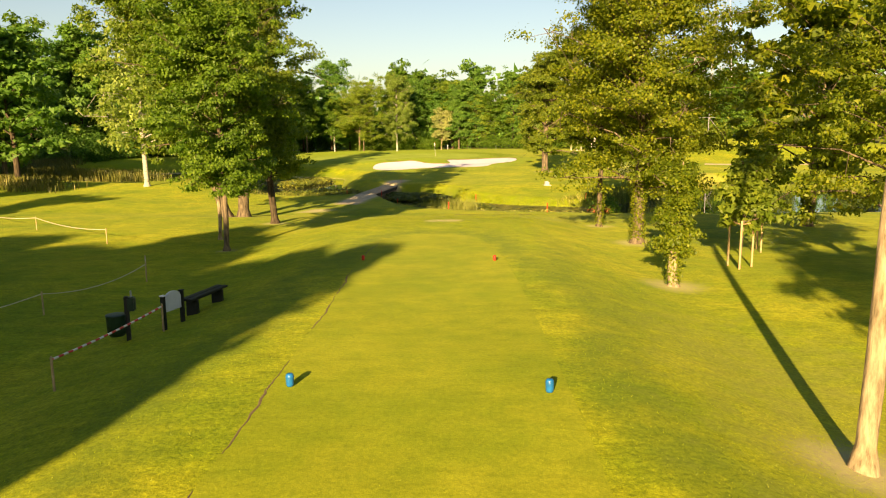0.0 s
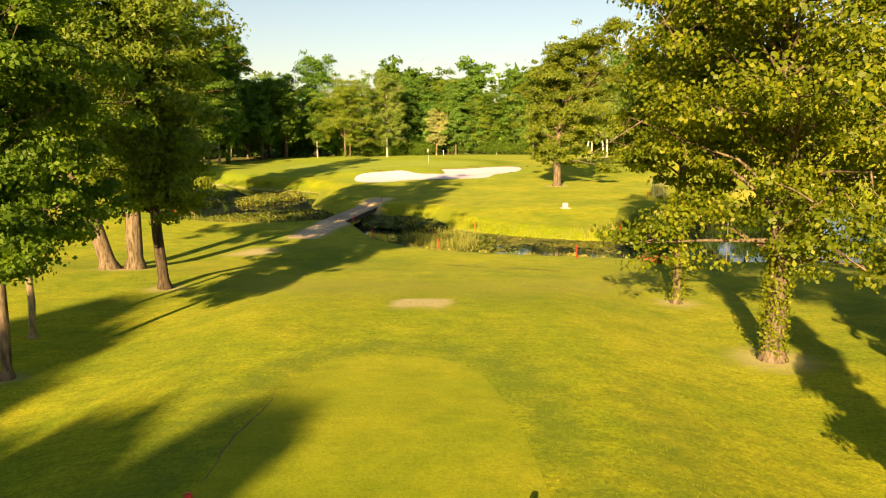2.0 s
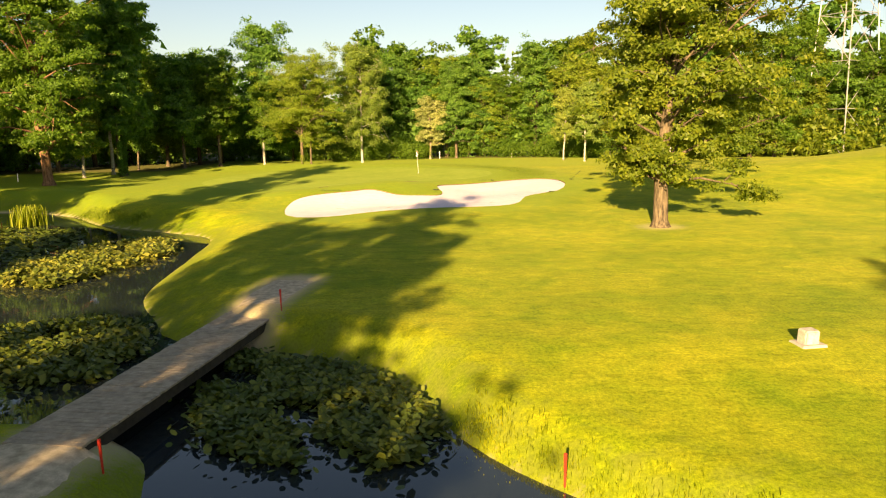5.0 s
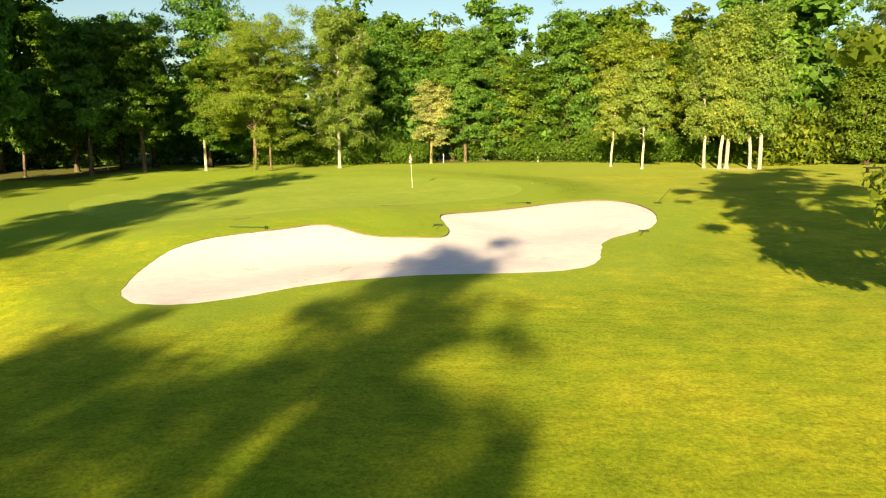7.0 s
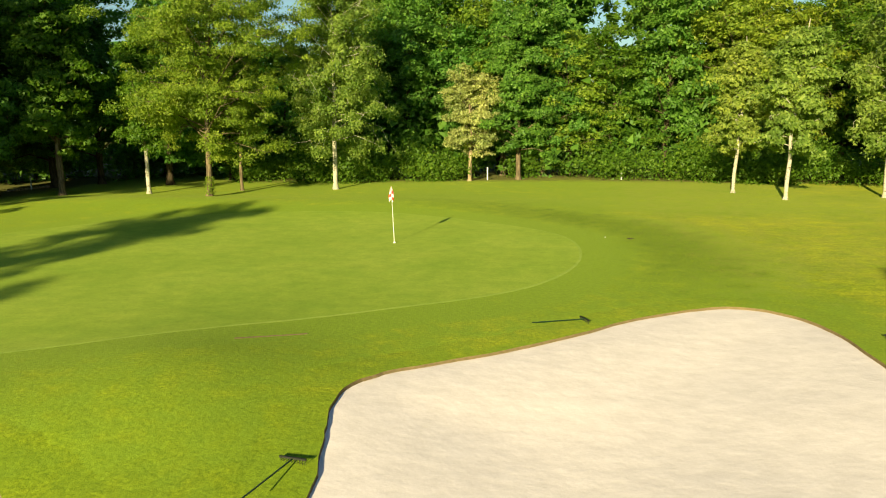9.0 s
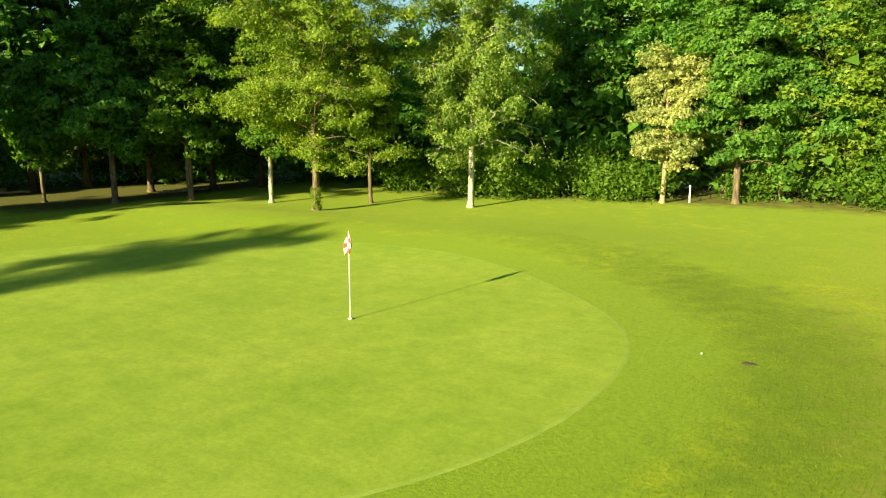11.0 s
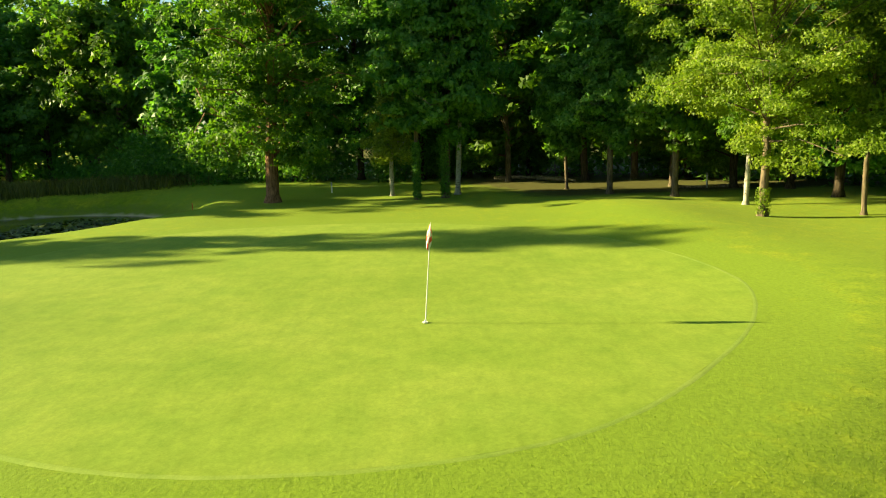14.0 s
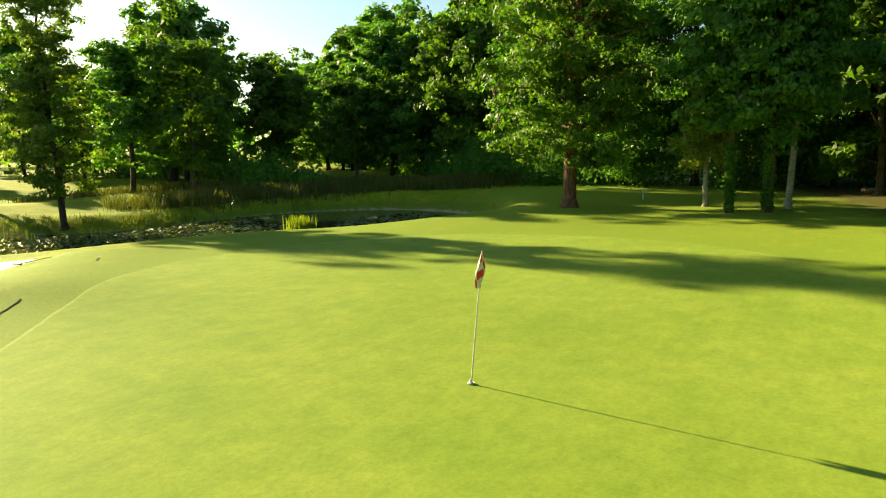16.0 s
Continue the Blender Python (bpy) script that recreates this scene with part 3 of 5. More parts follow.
cut("tee_edge", "broken dark soil edge along the tee", side, 0.011, 0.026, 5, 0.005)
cut("turf_line", "thin dark line across the rough", curve([(3.0, 33.8), (5.0, 32.6), (6.5, 31.5), (7.8, 30.2)], False), 0.04, 0.05, 6, 0.012)
cut("turf_line", "thin dark cut in the grass behind the bunker", curve([(-1.2, 96.0), (-2.6, 95.0), (-4.6, 93.4), (-6.6, 91.8), (-8.0, 90.4)], False), 0.018, 0.02, 9, 0.016)

# water of the two ponds and the channel between them
wv = np.array([(-46, 36, WATER_Z), (42, 35, WATER_Z), (42, 72, WATER_Z), (12, 94, WATER_Z), (-46, 94, WATER_Z)])
water_bm = bmesh.new()
water_bm.faces.new([water_bm.verts.new(v) for v in wv])
tagged(part("water", water_bm, WATER), "still dark pond water mirroring trees and sky", "water", kind="structure")


def ribbon(name, line, width, lift, mat, label, category, deck=None):
    p = np.asarray(line)
    way = np.gradient(p, axis=0)
    way /= np.linalg.norm(way, axis=1)[:, None]
    side = np.stack([-way[:, 1], way[:, 0]], -1)
    offs = np.array([-1, -0.6, 0, 0.6, 1]) * width / 2
    q = p[:, None] + side[:, None] * offs[None, :, None]
    z = height(q[..., 0], q[..., 1]) + lift * np.array([-1, 1, 1.3, 1, -1])
    if deck is not None:
        reach = np.abs(q[..., 1] - deck[0])
        z = np.where(np.arange(5) % 4 == 0, z, np.maximum(z, z + (deck[1] - z) * smooth(2.6, 0.5, reach)))
    n, m = q.shape[:2]
    i, j = np.meshgrid(np.arange(n - 1), np.arange(m - 1), indexing="ij")
    f = np.stack([i * m + j, (i + 1) * m + j, (i + 1) * m + j + 1, i * m + j + 1], -1).reshape(-1, 4)
    return tagged(part(name, smoothed(mesh_of(name, np.concatenate([q, z[..., None]], -1).reshape(-1, 3), f)), mat), label, category, kind="structure")


ribbon("footpath", np.vstack([TRACK[(TRACK[:, 1] > 43.2) & (TRACK[:, 1] < 49.5)], [(-4.53, 49.98)]]), 2.0, 0.012, GRAVEL, "worn gravel footpath leading onto the footbridge", "path", (50.1, -0.757))
ribbon("footpath", np.vstack([[(-3.46, 59.12)], TRACK[TRACK[:, 1] > 59.6]]), 1.7, 0.012, GRAVEL, "worn gravel footpath leaving the footbridge", "path", (59.1, -0.757))
ribbon("cart_path", CART_PATH, 2.0, 0.03, GRAVEL, "pale gravel cart path beyond the pond", "path")


# ---- trees ----
def crown_width(shape, u):
    """How wide a crown is at the share u of its height, 0 to 1."""
    if shape == "round":
        return np.sqrt(np.clip(1 - (1.65 * u - 0.8) ** 2, 0.03, 1))
    if shape == "cone":
        return 0.12 + 0.95 * (1 - u) ** 0.8 * min(1, 0.45 + u * 4)
    if shape == "column":
        return np.sqrt(np.clip(1 - (2 * u - 0.9) ** 4, 0.02, 1)) * (0.72 + 0.28 * math.sin(u * 9))
    if shape == "spread":
        return np.sqrt(np.clip(1 - (1.45 * u - 0.45) ** 2, 0.02, 1)) * (1.0 - 0.12 * math.sin(u * 11))
    return np.sqrt(np.clip(1 - (1.62 * u - 0.7) ** 2, 0.03, 1)) * (0.85 + 0.15 * math.sin(u * 7 + 1))


def leaf_faces(rng, centres, size, droop, out, simple=False, loose=0.75):
    """A small folded leaf at each place, its face turned to the way out, as (places, corners); a simple one has a single face of three corners."""
    n = len(centres)
    up = out + rng.normal(0, loose, (n, 3))
    up /= np.linalg.norm(up, axis=1)[:, None] + 1e-9
    axis = rng.normal(0, 1, (n, 3))
    axis[:, 2] -= droop
    axis -= up * (axis * up).sum(1)[:, None]
    axis /= np.linalg.norm(axis, axis=1)[:, None] + 1e-9
    side = np.cross(axis, up)
    ln = size * rng.uniform(0.6, 1.4, n)[:, None]
    wd = ln * rng.uniform(0.55, 0.85, n)[:, None]
    if simple:
        verts = np.stack([centres - axis * ln * 0.5 + side * wd * 0.45, centres + axis * ln * 0.6, centres - axis * ln * 0.35 - side * wd * 0.55], 1)
        return verts.reshape(-1, 3), np.arange(n * 3).reshape(n, 3)
    verts = np.stack([centres - axis * ln * 0.5, centres + side * wd * 0.5 + up * wd * 0.16 + axis * ln * 0.05, centres + axis * ln * 0.5, centres - side * wd * 0.5 + up * wd * 0.16 + axis * ln * 0.05], 1)
    return verts.reshape(-1, 3), np.arange(n * 4).reshape(n, 4)


def grow(seed, tall, clear, wide, shape="oval", count=9000, leaf=0.3, limbs=34, trunk=0.22, lean=(0.0, 0.0), droop=0.3, clump=0.55, sub=5, stems=1, ivy=0.0, splay=0.5, simple=True, twigs=3, aim=None, bias=0.0):
    """A tree's (trunk, crown) meshes: tapered, wandering stems, limbs that rise and droop, and leaves in clumps at their ends."""
    rng = np.random.default_rng(seed)
    sub, leaf = int(sub * 1.8), leaf * 1.1
    wood, tips, sizes = [], [], []
    for s in range(stems):
        angle = 2 * np.pi * s / stems + (rng.uniform(0, 1) if aim is None else aim)
        foot = np.array([math.cos(angle), math.sin(angle), 0]) * (0.0 if stems == 1 else trunk * 1.6)
        top = tall * (1.0 if s == 0 else 0.8) * (0.96 if shape in ("cone", "column") else 0.87)
        k = np.linspace(0, 1, 9)
        drift = np.cumsum(rng.normal(0, 0.012 * tall, (9, 2)), 0) * (k[:, None] ** 0.7)
        spine = np.column_stack([foot[0] + lean[0] * tall * k**1.7 + drift[:, 0] + foot[0] * k * splay * 6, foot[1] + lean[1] * tall * k**1.7 + drift[:, 1] + foot[1] * k * splay * 6, top * k])
        radius = trunk * (1 - k) ** 0.8 + 0.018
        radius[0] *= 1.45
        spine = np.vstack([spine[0] - [0, 0, 0.35], spine[0] + [0, 0, 0.0], spine[0] + (spine[1] - spine[0]) * 0.22, spine[1:]])
        radius = np.concatenate([[radius[0] * 1.1, radius[0], trunk * 1.02], radius[1:]])
        wood.append(tube(spine, radius, 9))
        for i in range(limbs // stems):
            u = (i + rng.uniform(0, 0.9)) / (limbs // stems)
            u = u**0.9
            z = clear + (top - clear) * u * 0.95
            start = np.array([np.interp(z * 0.94, spine[:, 2], spine[:, a]) for a in range(3)])
            a = i * 2.4 + rng.normal(0, 0.35) + s
            length = wide * crown_width(shape, u) * rng.uniform(0.45, 1.12) * (1 + bias * math.cos(a))
            rise = rng.uniform(0.0, 0.65) * (1 if shape != "cone" else -0.2) + (0.5 if shape == "column" else 0.75) * u
            end = start + np.array([math.cos(a) * length, math.sin(a) * length, length * rise - droop * 0.25 * length])
            end[2] = min(max(end[2], clear * 0.75), tall)
            mid = (start + end) / 2 + np.array([0, 0, length * 0.12]) + rng.normal(0, 0.05 * length, 3)
            r0 = max(0.02, 0.36 * np.interp(z, spine[:, 2], radius))
            wood.append(tube(np.array([start, (start + mid) / 2, mid, (mid + end) / 2, end]), np.array([r0, r0 * 0.75, r0 * 0.5, r0 * 0.32, 0.012]), 5))
            for j in range(sub):
                f = 1.0 if j == 0 else rng.uniform(0.12, 1.0) ** 0.65
                base = start + (end - start) * f + np.array([0, 0, 0.1 * length * math.sin(f * 3.1)])
                tip = base + rng.normal(0, 0.19, 3) * length * np.array([1, 1, 0.9]) + np.array([0, 0, -droop * 0.5 * rng.uniform(0, 1)])
                if j < twigs:
                    wood.append(tube(np.array([base, (base + tip) / 2 + rng.normal(0, 0.06, 3), tip]), np.array([r0 * 0.35, r0 * 0.2, 0.008]), 4))
                tips.append(tip)
                sizes.append(clump * (0.4 + 0.7 * rng.uniform(0, 1) ** 1.6))
    tips, sizes = np.array(tips), np.array(sizes)
    share = sizes**2 * rng.uniform(0.4, 1.6, len(sizes))
    which = rng.choice(len(tips), count, p=share / share.sum())
    puff = rng.normal(0, 1, (count, 3))
    puff /= np.linalg.norm(puff, axis=1)[:, None] + 1e-9
    puff[:, 2] = np.where(puff[:, 2] < -0.25, -puff[:, 2] * 0.8, puff[:, 2])
    reach = np.clip(np.abs(rng.normal(0.85, 0.25, count)), 0.1, 1.5)
    centres = tips[which] + puff * (reach * sizes[which])[:, None] * np.array([1, 1, 0.8])
    if droop > 0.7:
        centres[:, 2] -= np.abs(rng.normal(0, 0.5, count)) * sizes[which] * droop
    stem = np.column_stack([lean[0] * centres[:, 2], lean[1] * centres[:, 2], centres[:, 2] * 0 + clear + (tall - clear) * 0.4])
    out = centres - stem
    out /= np.linalg.norm(out, axis=1)[:, None] + 1e-9
    out = puff + out * 0.5
    out[:, 2] += 0.3
    centres[:, 2] = np.maximum(centres[:, 2], 0.25)
    crown = [leaf_faces(rng, centres, leaf, droop, out, simple)]
    if ivy:
        n = int(700 * ivy)
        h = rng.uniform(0.1, ivy, n)
        a = rng.uniform(0, 6.3, n)
        r = trunk * 0.9 + np.abs(rng.normal(0.02, 0.07, n))
        c = np.column_stack([lean[0] * h + np.cos(a) * r, lean[1] * h + np.sin(a) * r, h])
        crown.append(leaf_faces(rng, c, min(leaf * 0.75, 0.13), 0.6, np.column_stack([np.cos(a), np.sin(a), a * 0]), simple))
    return smoothed(mesh_of("trunk", *joined(wood))), mesh_of("crown", *joined(crown))


def tree(name, x, y, label, meshes, bark_mat, leaf_mat, turn=0.0, size=1.0, group="", category="tree"):
    ob = thing(name, x, y, at(x, y) - 0.02, label, category, group, turn)
    ob.scale = (size, size, size)
    part("trunk", meshes[0], bark_mat, ob)
    part("crown", meshes[1], leaf_mat, ob)
    return ob


# by the tee
tree("ash_tree", -5.5, 19.0, "young ash tree with a dense green crown and thin trunk", grow(11, 10.2, 2.3, 2.75, "round", 80000, 0.095, 50, 0.1, (0.0, 0), 0.35, 0.5, simple=False), BARK_GREY, LEAF_ASH)
tree("ash_tree", -6.8, 22.0, "slim young ash tree beside its twin near the tee", grow(12, 8.4, 2.6, 2.1, "oval", 22950, 0.119, 30, 0.075, (-0.03, 0), 0.35, 0.45), BARK_PALE, LEAF_ASH)
tree("alder_tree", -6.1, 28.2, "tall dark-trunked alder with a narrow leafy crown", grow(13, 14.4, 2.3, 2.1, "round", 60000, 0.133, 64, 0.17, (-0.1, 0), 0.3, 0.62), BARK_DARK, LEAF_OAK)
tree("willow_tree", -9.6, 32.5, "broad tree with two brown leaning trunks", grow(14, 19.4, 3.0, 3.9, "spread", 80000, 0.15, 84, 0.3, (-0.165, 0), 0.4, 0.7, 5, 2, 0.0, 0.75, aim=0.15), BARK_GREY, LEAF_OAK)
tree("birch_tree", -23.5, 52.0, "tall yellow-green birch with a white trunk", grow(15, 16.8, 3.4, 5.0, "oval", 12000, 0.276, 56, 0.2, (-0.015, 0), 0.95, 0.65), BARK_BIRCH, LEAF_BIRCH)
tree("alder_tree", -22.2, 66.5, "tall dark-trunked alder on the pond bank", grow(40, 20.0, 2.8, 3.3, "oval", 26000, 0.2, 56, 0.22, (0.03, 0), 0.5, 0.7), BARK_DARK, LEAF_OAK)
tree("maple_tree", 10.6, 20.6, "large maple with a broad sunlit crown", grow(16, 13.4, 2.2, 3.9, "round", 120000, 0.092, 90, 0.22, (0.0, 0), 0.35, 0.66, ivy=2.8, simple=False), BARK_GREY, LEAF_MAPLE)
tree("maple_tree", 10.0, 26.0, "slim maple with low shoots on its trunk", grow(17, 12.0, 3.2, 2.5, "oval", 60000, 0.092, 50, 0.12, (0.03, 0), 0.25, 0.45, ivy=1.9, simple=False), BARK_GREY, LEAF_MAPLE)
tree("maple_tree", 9.8, 12.3, "small leafy tree with shoots from its thick pale trunk", grow(18, 4.1, 0.8, 0.62, "oval", 16000, 0.075, 30, 0.14, (0.02, 0), 0.1, 0.26, ivy=1.0, simple=False), BARK_PALE, LEAF_MAPLE)
tree("maple_tree", 9.1, 0.6, "tall maple with a pale bare trunk leaning over the tee", grow(19, 15.0, 7.8, 2.0, "round", 24000, 0.1, 40, 0.125, (0.15, 0.02), 0.3, 0.6), BARK_PALE, LEAF_MAPLE)
tree("maple_tree", 11.2, -9.6, "maple standing beside the back of the tee", grow(41, 9.4, 3.2, 2.5, "round", 14000, 0.2, 40, 0.16, (0, 0), 0.3, 0.6), BARK_GREY, LEAF_MAPLE)
tree("maple_tree", 16.3, 12.8, "leaning maple with low sunlit boughs", grow(20, 9.6, 1.7, 3.5, "spread", 42000, 0.1, 46, 0.17, (0.05, 0.03), 0.55, 0.6), BARK_GREY, LEAF_MAPLE)
tree("maple_tree", 19.6, 25.9, "spreading maple on the pond bank", grow(21, 10.5, 2.6, 3.9, "round", 21000, 0.265, 44, 0.22, (0, 0), 0.35, 0.6, ivy=2.2), BARK_GREY, LEAF_MAPLE)

# across the water
tree("oak_tree", 12.1, 74.2, "broad oak with low spreading limbs over the fairway", grow(22, 15.4, 2.1, 5.2, "spread", 100000, 0.16, 64, 0.36, (0.12, 0.02), 0.45, 0.72, bias=0.42), BARK_GREY, LEAF_OAK)
tree("oak_tree", -32.5, 98.7, "tall oak with a reddish trunk beside the pond", grow(23, 22.5, 2.7, 5.5, "round", 92000, 0.2, 76, 0.4, (0, 0), 0.6, 0.9), BARK_RED, LEAF_ASH)
tree("birch_tree", -33.4, 106.1, "small weeping birch with a white leaning trunk", grow(24, 8.6, 3.2, 1.9, "oval", 24000, 0.130, 34, 0.14, (0.05, 0.02), 1.2, 0.5), BARK_BIRCH, LEAF_BIRCH, 0, 1, "birch clump")
tree("lime_tree", -30.6, 107.7, "ivy-clad tree in the birch clump", grow(25, 19.0, 4.5, 3.2, "column", 31200, 0.258, 46, 0.13, (0, 0), 0.7, 0.75, ivy=3.4), BARK_GREY, LEAF_DARK, 0, 1, "birch clump")
tree("lime_tree", -31.0, 109.4, "tall ivy-clad tree with dark limbs", grow(26, 20.5, 4.5, 3.8, "oval", 31200, 0.258, 46, 0.18, (0.01, 0), 0.7, 0.8, ivy=3.8), BARK_GREY, LEAF_DARK, 0, 1, "birch clump")
tree("birch_tree", -32.6, 110.2, "white-trunked birch leaning outwards", grow(27, 17.0, 5.0, 3.0, "oval", 26400, 0.226, 44, 0.16, (-0.05, 0.05), 1.1, 0.65), BARK_BIRCH, LEAF_DARK, 0, 1, "birch clump")
tree("chestnut_tree", -28.7, 118.8, "chestnut tree with a dense dark crown at the wood edge", grow(28, 13.6, 2.9, 3.1, "oval", 42000, 0.200, 46, 0.17, (0, 0), 0.35, 0.7), BARK_GREY, LEAF_DARK, 0, 1, "wood edge")
tree("chestnut_tree", -25.6, 121.5, "dense chestnut tree with leafy low boughs", grow(29, 13.8, 2.7, 3.3, "oval", 44000, 0.200, 46, 0.18, (0, 0), 0.35, 0.7), BARK_GREY, LEAF_ASH, 0, 1, "wood edge")
tree("chestnut_tree", -33.2, 117.2, "young chestnut tree with a pale trunk in the shade", grow(30, 8.5, 2.6, 2.2, "oval", 14400, 0.258, 34, 0.1, (0, 0), 0.35, 0.6), BARK_GREY, LEAF_DARK, 0, 1, "wood edge")
tree("birch_tree", -21.0, 123.3, "slim birch with a white trunk at the wood edge", grow(31, 10.8, 2.6, 1.7, "oval", 24000, 0.140, 34, 0.12, (-0.03, 0), 0.6, 0.55), BARK_BIRCH, LEAF_ASH, 0, 1, "wood edge")
tree("locust_tree", -16.3, 121.9, "airy bright green locust tree with a bent trunk", grow(32, 12.4, 3.2, 5.2, "round", 110000, 0.1, 60, 0.17, (0.07, 0), 0.7, 0.75, ivy=1.2), BARK_GREY, LEAF_LOCUST, 0, 1, "wood edge")
tree("locust_tree", -16.1, 126.0, "slim tree with thin bright foliage", grow(33, 9.6, 3.2, 2.0, "oval", 24000, 0.140, 30, 0.1, (0, 0), 0.45, 0.5), BARK_GREY, LEAF_LOCUST, 0, 1, "wood edge")
tree("birch_tree", -10.0, 126.5, "tall white-trunked birch behind the green", grow(34, 16.5, 3.2, 3.9, "oval", 76000, 0.120, 60, 0.145, (0.02, 0), 1.0, 0.58), BARK_BIRCH, LEAF_BIRCH, 0, 1, "wood edge")
tree("dogwood_tree", -2.1, 132.5, "cream-leaved variegated small tree in the hedge", grow(35, 8.4, 1.9, 2.2, "oval", 30000, 0.13, 38, 0.13, (0, 0), 0.4, 0.5), BARK_PALE, LEAF_CREAM, 0, 1, "wood edge")
hornbeam = grow(36, 13.4, 2.0, 3.3, "oval", 60000, 0.16, 50, 0.17, (0, 0), 0.3, 0.68)
tree("hornbeam_tree", 1.25, 133.7, "dense dark hornbeam with a clean pale trunk", hornbeam, BARK_GREY, LEAF_DARK, 0, 1, "wood edge")
tree("hornbeam_tree", 2.9, 136.2, "dense hornbeam in the tree row", hornbeam, BARK_GREY, LEAF_DARK, 130, 1.02, "wood edge")
slim = grow(37, 10.6, 2.6, 1.8, "oval", 22000, 0.160, 36, 0.1, (0.02, 0), 0.7, 0.5)
tree("birch_tree", 16.0, 122.5, "slim young birch with a pale stem", slim, BARK_BIRCH, LEAF_BIRCH, 0, 1, "wood edge")
tree("birch_tree", 14.0, 125.5, "slim young birch behind its neighbour", slim, BARK_BIRCH, LEAF_BIRCH, 100, 0.95, "wood edge")
birch_a = grow(38, 14.5, 3.4, 2.3, "oval", 26000, 0.180, 44, 0.14, (0.03, 0), 1.0, 0.58)
birch_b = grow(39, 15.5, 3.8, 2.5, "oval", 28000, 0.180, 44, 0.16, (-0.035, 0.01), 1.0, 0.6)
for n, (bx, by, bt, bs, bv) in enumerate(((22.5, 123.0, 0, 1.0, birch_a), (25.4, 121.9, 20, 1.0, birch_b), (23.2, 123.4, 140, 0.97, birch_b), (25.0, 123.0, 200, 0.95, birch_a), (21.6, 124.2, 80, 0.9, birch_a))):
    tree("birch_tree", bx, by, "white-trunked birch in a clump beside the fairway", bv, BARK_BIRCH, LEAF_BIRCH, bt, bs, "birch clump by the fairway")

# the wood behind the green and round the course, grown from a few kinds: the front rows finely leaved, those behind them coarser
def kinds(grade, seed):
    n, size = ((2.2, 0.6), (0.85, 1.05), (0.34, 2.0))[grade]
    return [
        (grow(seed + 1, 18.0, 2.2, 4.4, "oval", int(12500 * n), 0.4 * size, (44, 26, 18)[grade], 0.24, (0, 0), 0.35, 1.0, twigs=(1, 0, 0)[grade]), BARK_DARK, LEAF_DARK, "tall dark broadleaf tree in the wood"),
        (grow(seed + 2, 16.0, 2.0, 4.2, "round", int(12500 * n), 0.38 * size, (44, 26, 18)[grade], 0.22, (0, 0), 0.35, 1.0, twigs=(1, 0, 0)[grade]), BARK_GREY, LEAF_ASH, "green broadleaf tree in the wood"),
        (grow(seed + 3, 19.0, 3.0, 4.0, "oval", int(11000 * n), 0.38 * size, (46, 26, 18)[grade], 0.22, (0, 0), 0.4, 0.95, twigs=(1, 0, 0)[grade]), BARK_GREY, LEAF_OAK, "tall slender tree standing above the wood"),
        (grow(seed + 4, 13.5, 1.0, 4.0, "round", int(11500 * n), 0.38 * size, (40, 24, 18)[grade], 0.2, (0, 0), 0.3, 0.95, twigs=(1, 0, 0)[grade]), BARK_DARK, LEAF_DARK, "bushy tree at the edge of the wood"),
        (grow(seed + 5, 17.0, 2.6, 4.8, "spread", int(12000 * n), 0.38 * size, (44, 26, 18)[grade], 0.26, (0, 0), 0.4, 1.0, twigs=(1, 0, 0)[grade]), BARK_GREY, LEAF_LOCUST, "pale green locust in the wood"),
        (grow(seed + 6, 12.0, 0.6, 3.4, "cone", int(11000 * n), 0.34 * size, (46, 26, 18)[grade], 0.2, (0, 0), 0.3, 0.8, twigs=(1, 0, 0)[grade]), BARK_DARK, LEAF_OAK, "dense cone-shaped tree by the mound"),
        (grow(seed + 7, 19.0, 1.5, 1.9, "column", int(8000 * n), 0.36 * size, (46, 26, 18)[grade], 0.2, (0, 0), 0.1, 0.6, twigs=(1, 0, 0)[grade]), BARK_DARK, LEAF_DARK, "narrow poplar above the wood"),
    ]


KINDS = [kinds(0, 50), kinds(1, 250), kinds(2, 150)]
MADE = {}


def wood_tree(kind, x, y, size, turn, grade=0):
    meshes, bark_mat, leaf_mat, label = KINDS[grade][kind]
    if (kind, grade) not in MADE:
        MADE[kind, grade] = tree("tree", x, y, label, meshes, bark_mat, leaf_mat, turn, size, "surrounding wood")
        return
    ob = copy_thing(MADE[kind, grade], pose(x, y, at(x, y) - 0.05, 0, 0, turn))
    ob.scale = (size, size, size * (0.94 + 0.12 * math.sin(turn)))


wood = random.Random(7)


def belt(points, kinds_used, size=(0.85, 1.12), jitter=1.6, grade=0):
    for (x, y) in points:
        wood_tree(wood.choice(kinds_used), x + wood.uniform(-jitter, jitter), y + wood.uniform(-jitter, jitter), wood.uniform(*size), wood.uniform(0, 360), grade)


def along(a, b, n):
    return [(a[0] + (b[0] - a[0]) * (i + 0.5) / n, a[1] + (b[1] - a[1]) * (i + 0.5) / n) for i in range(n)]


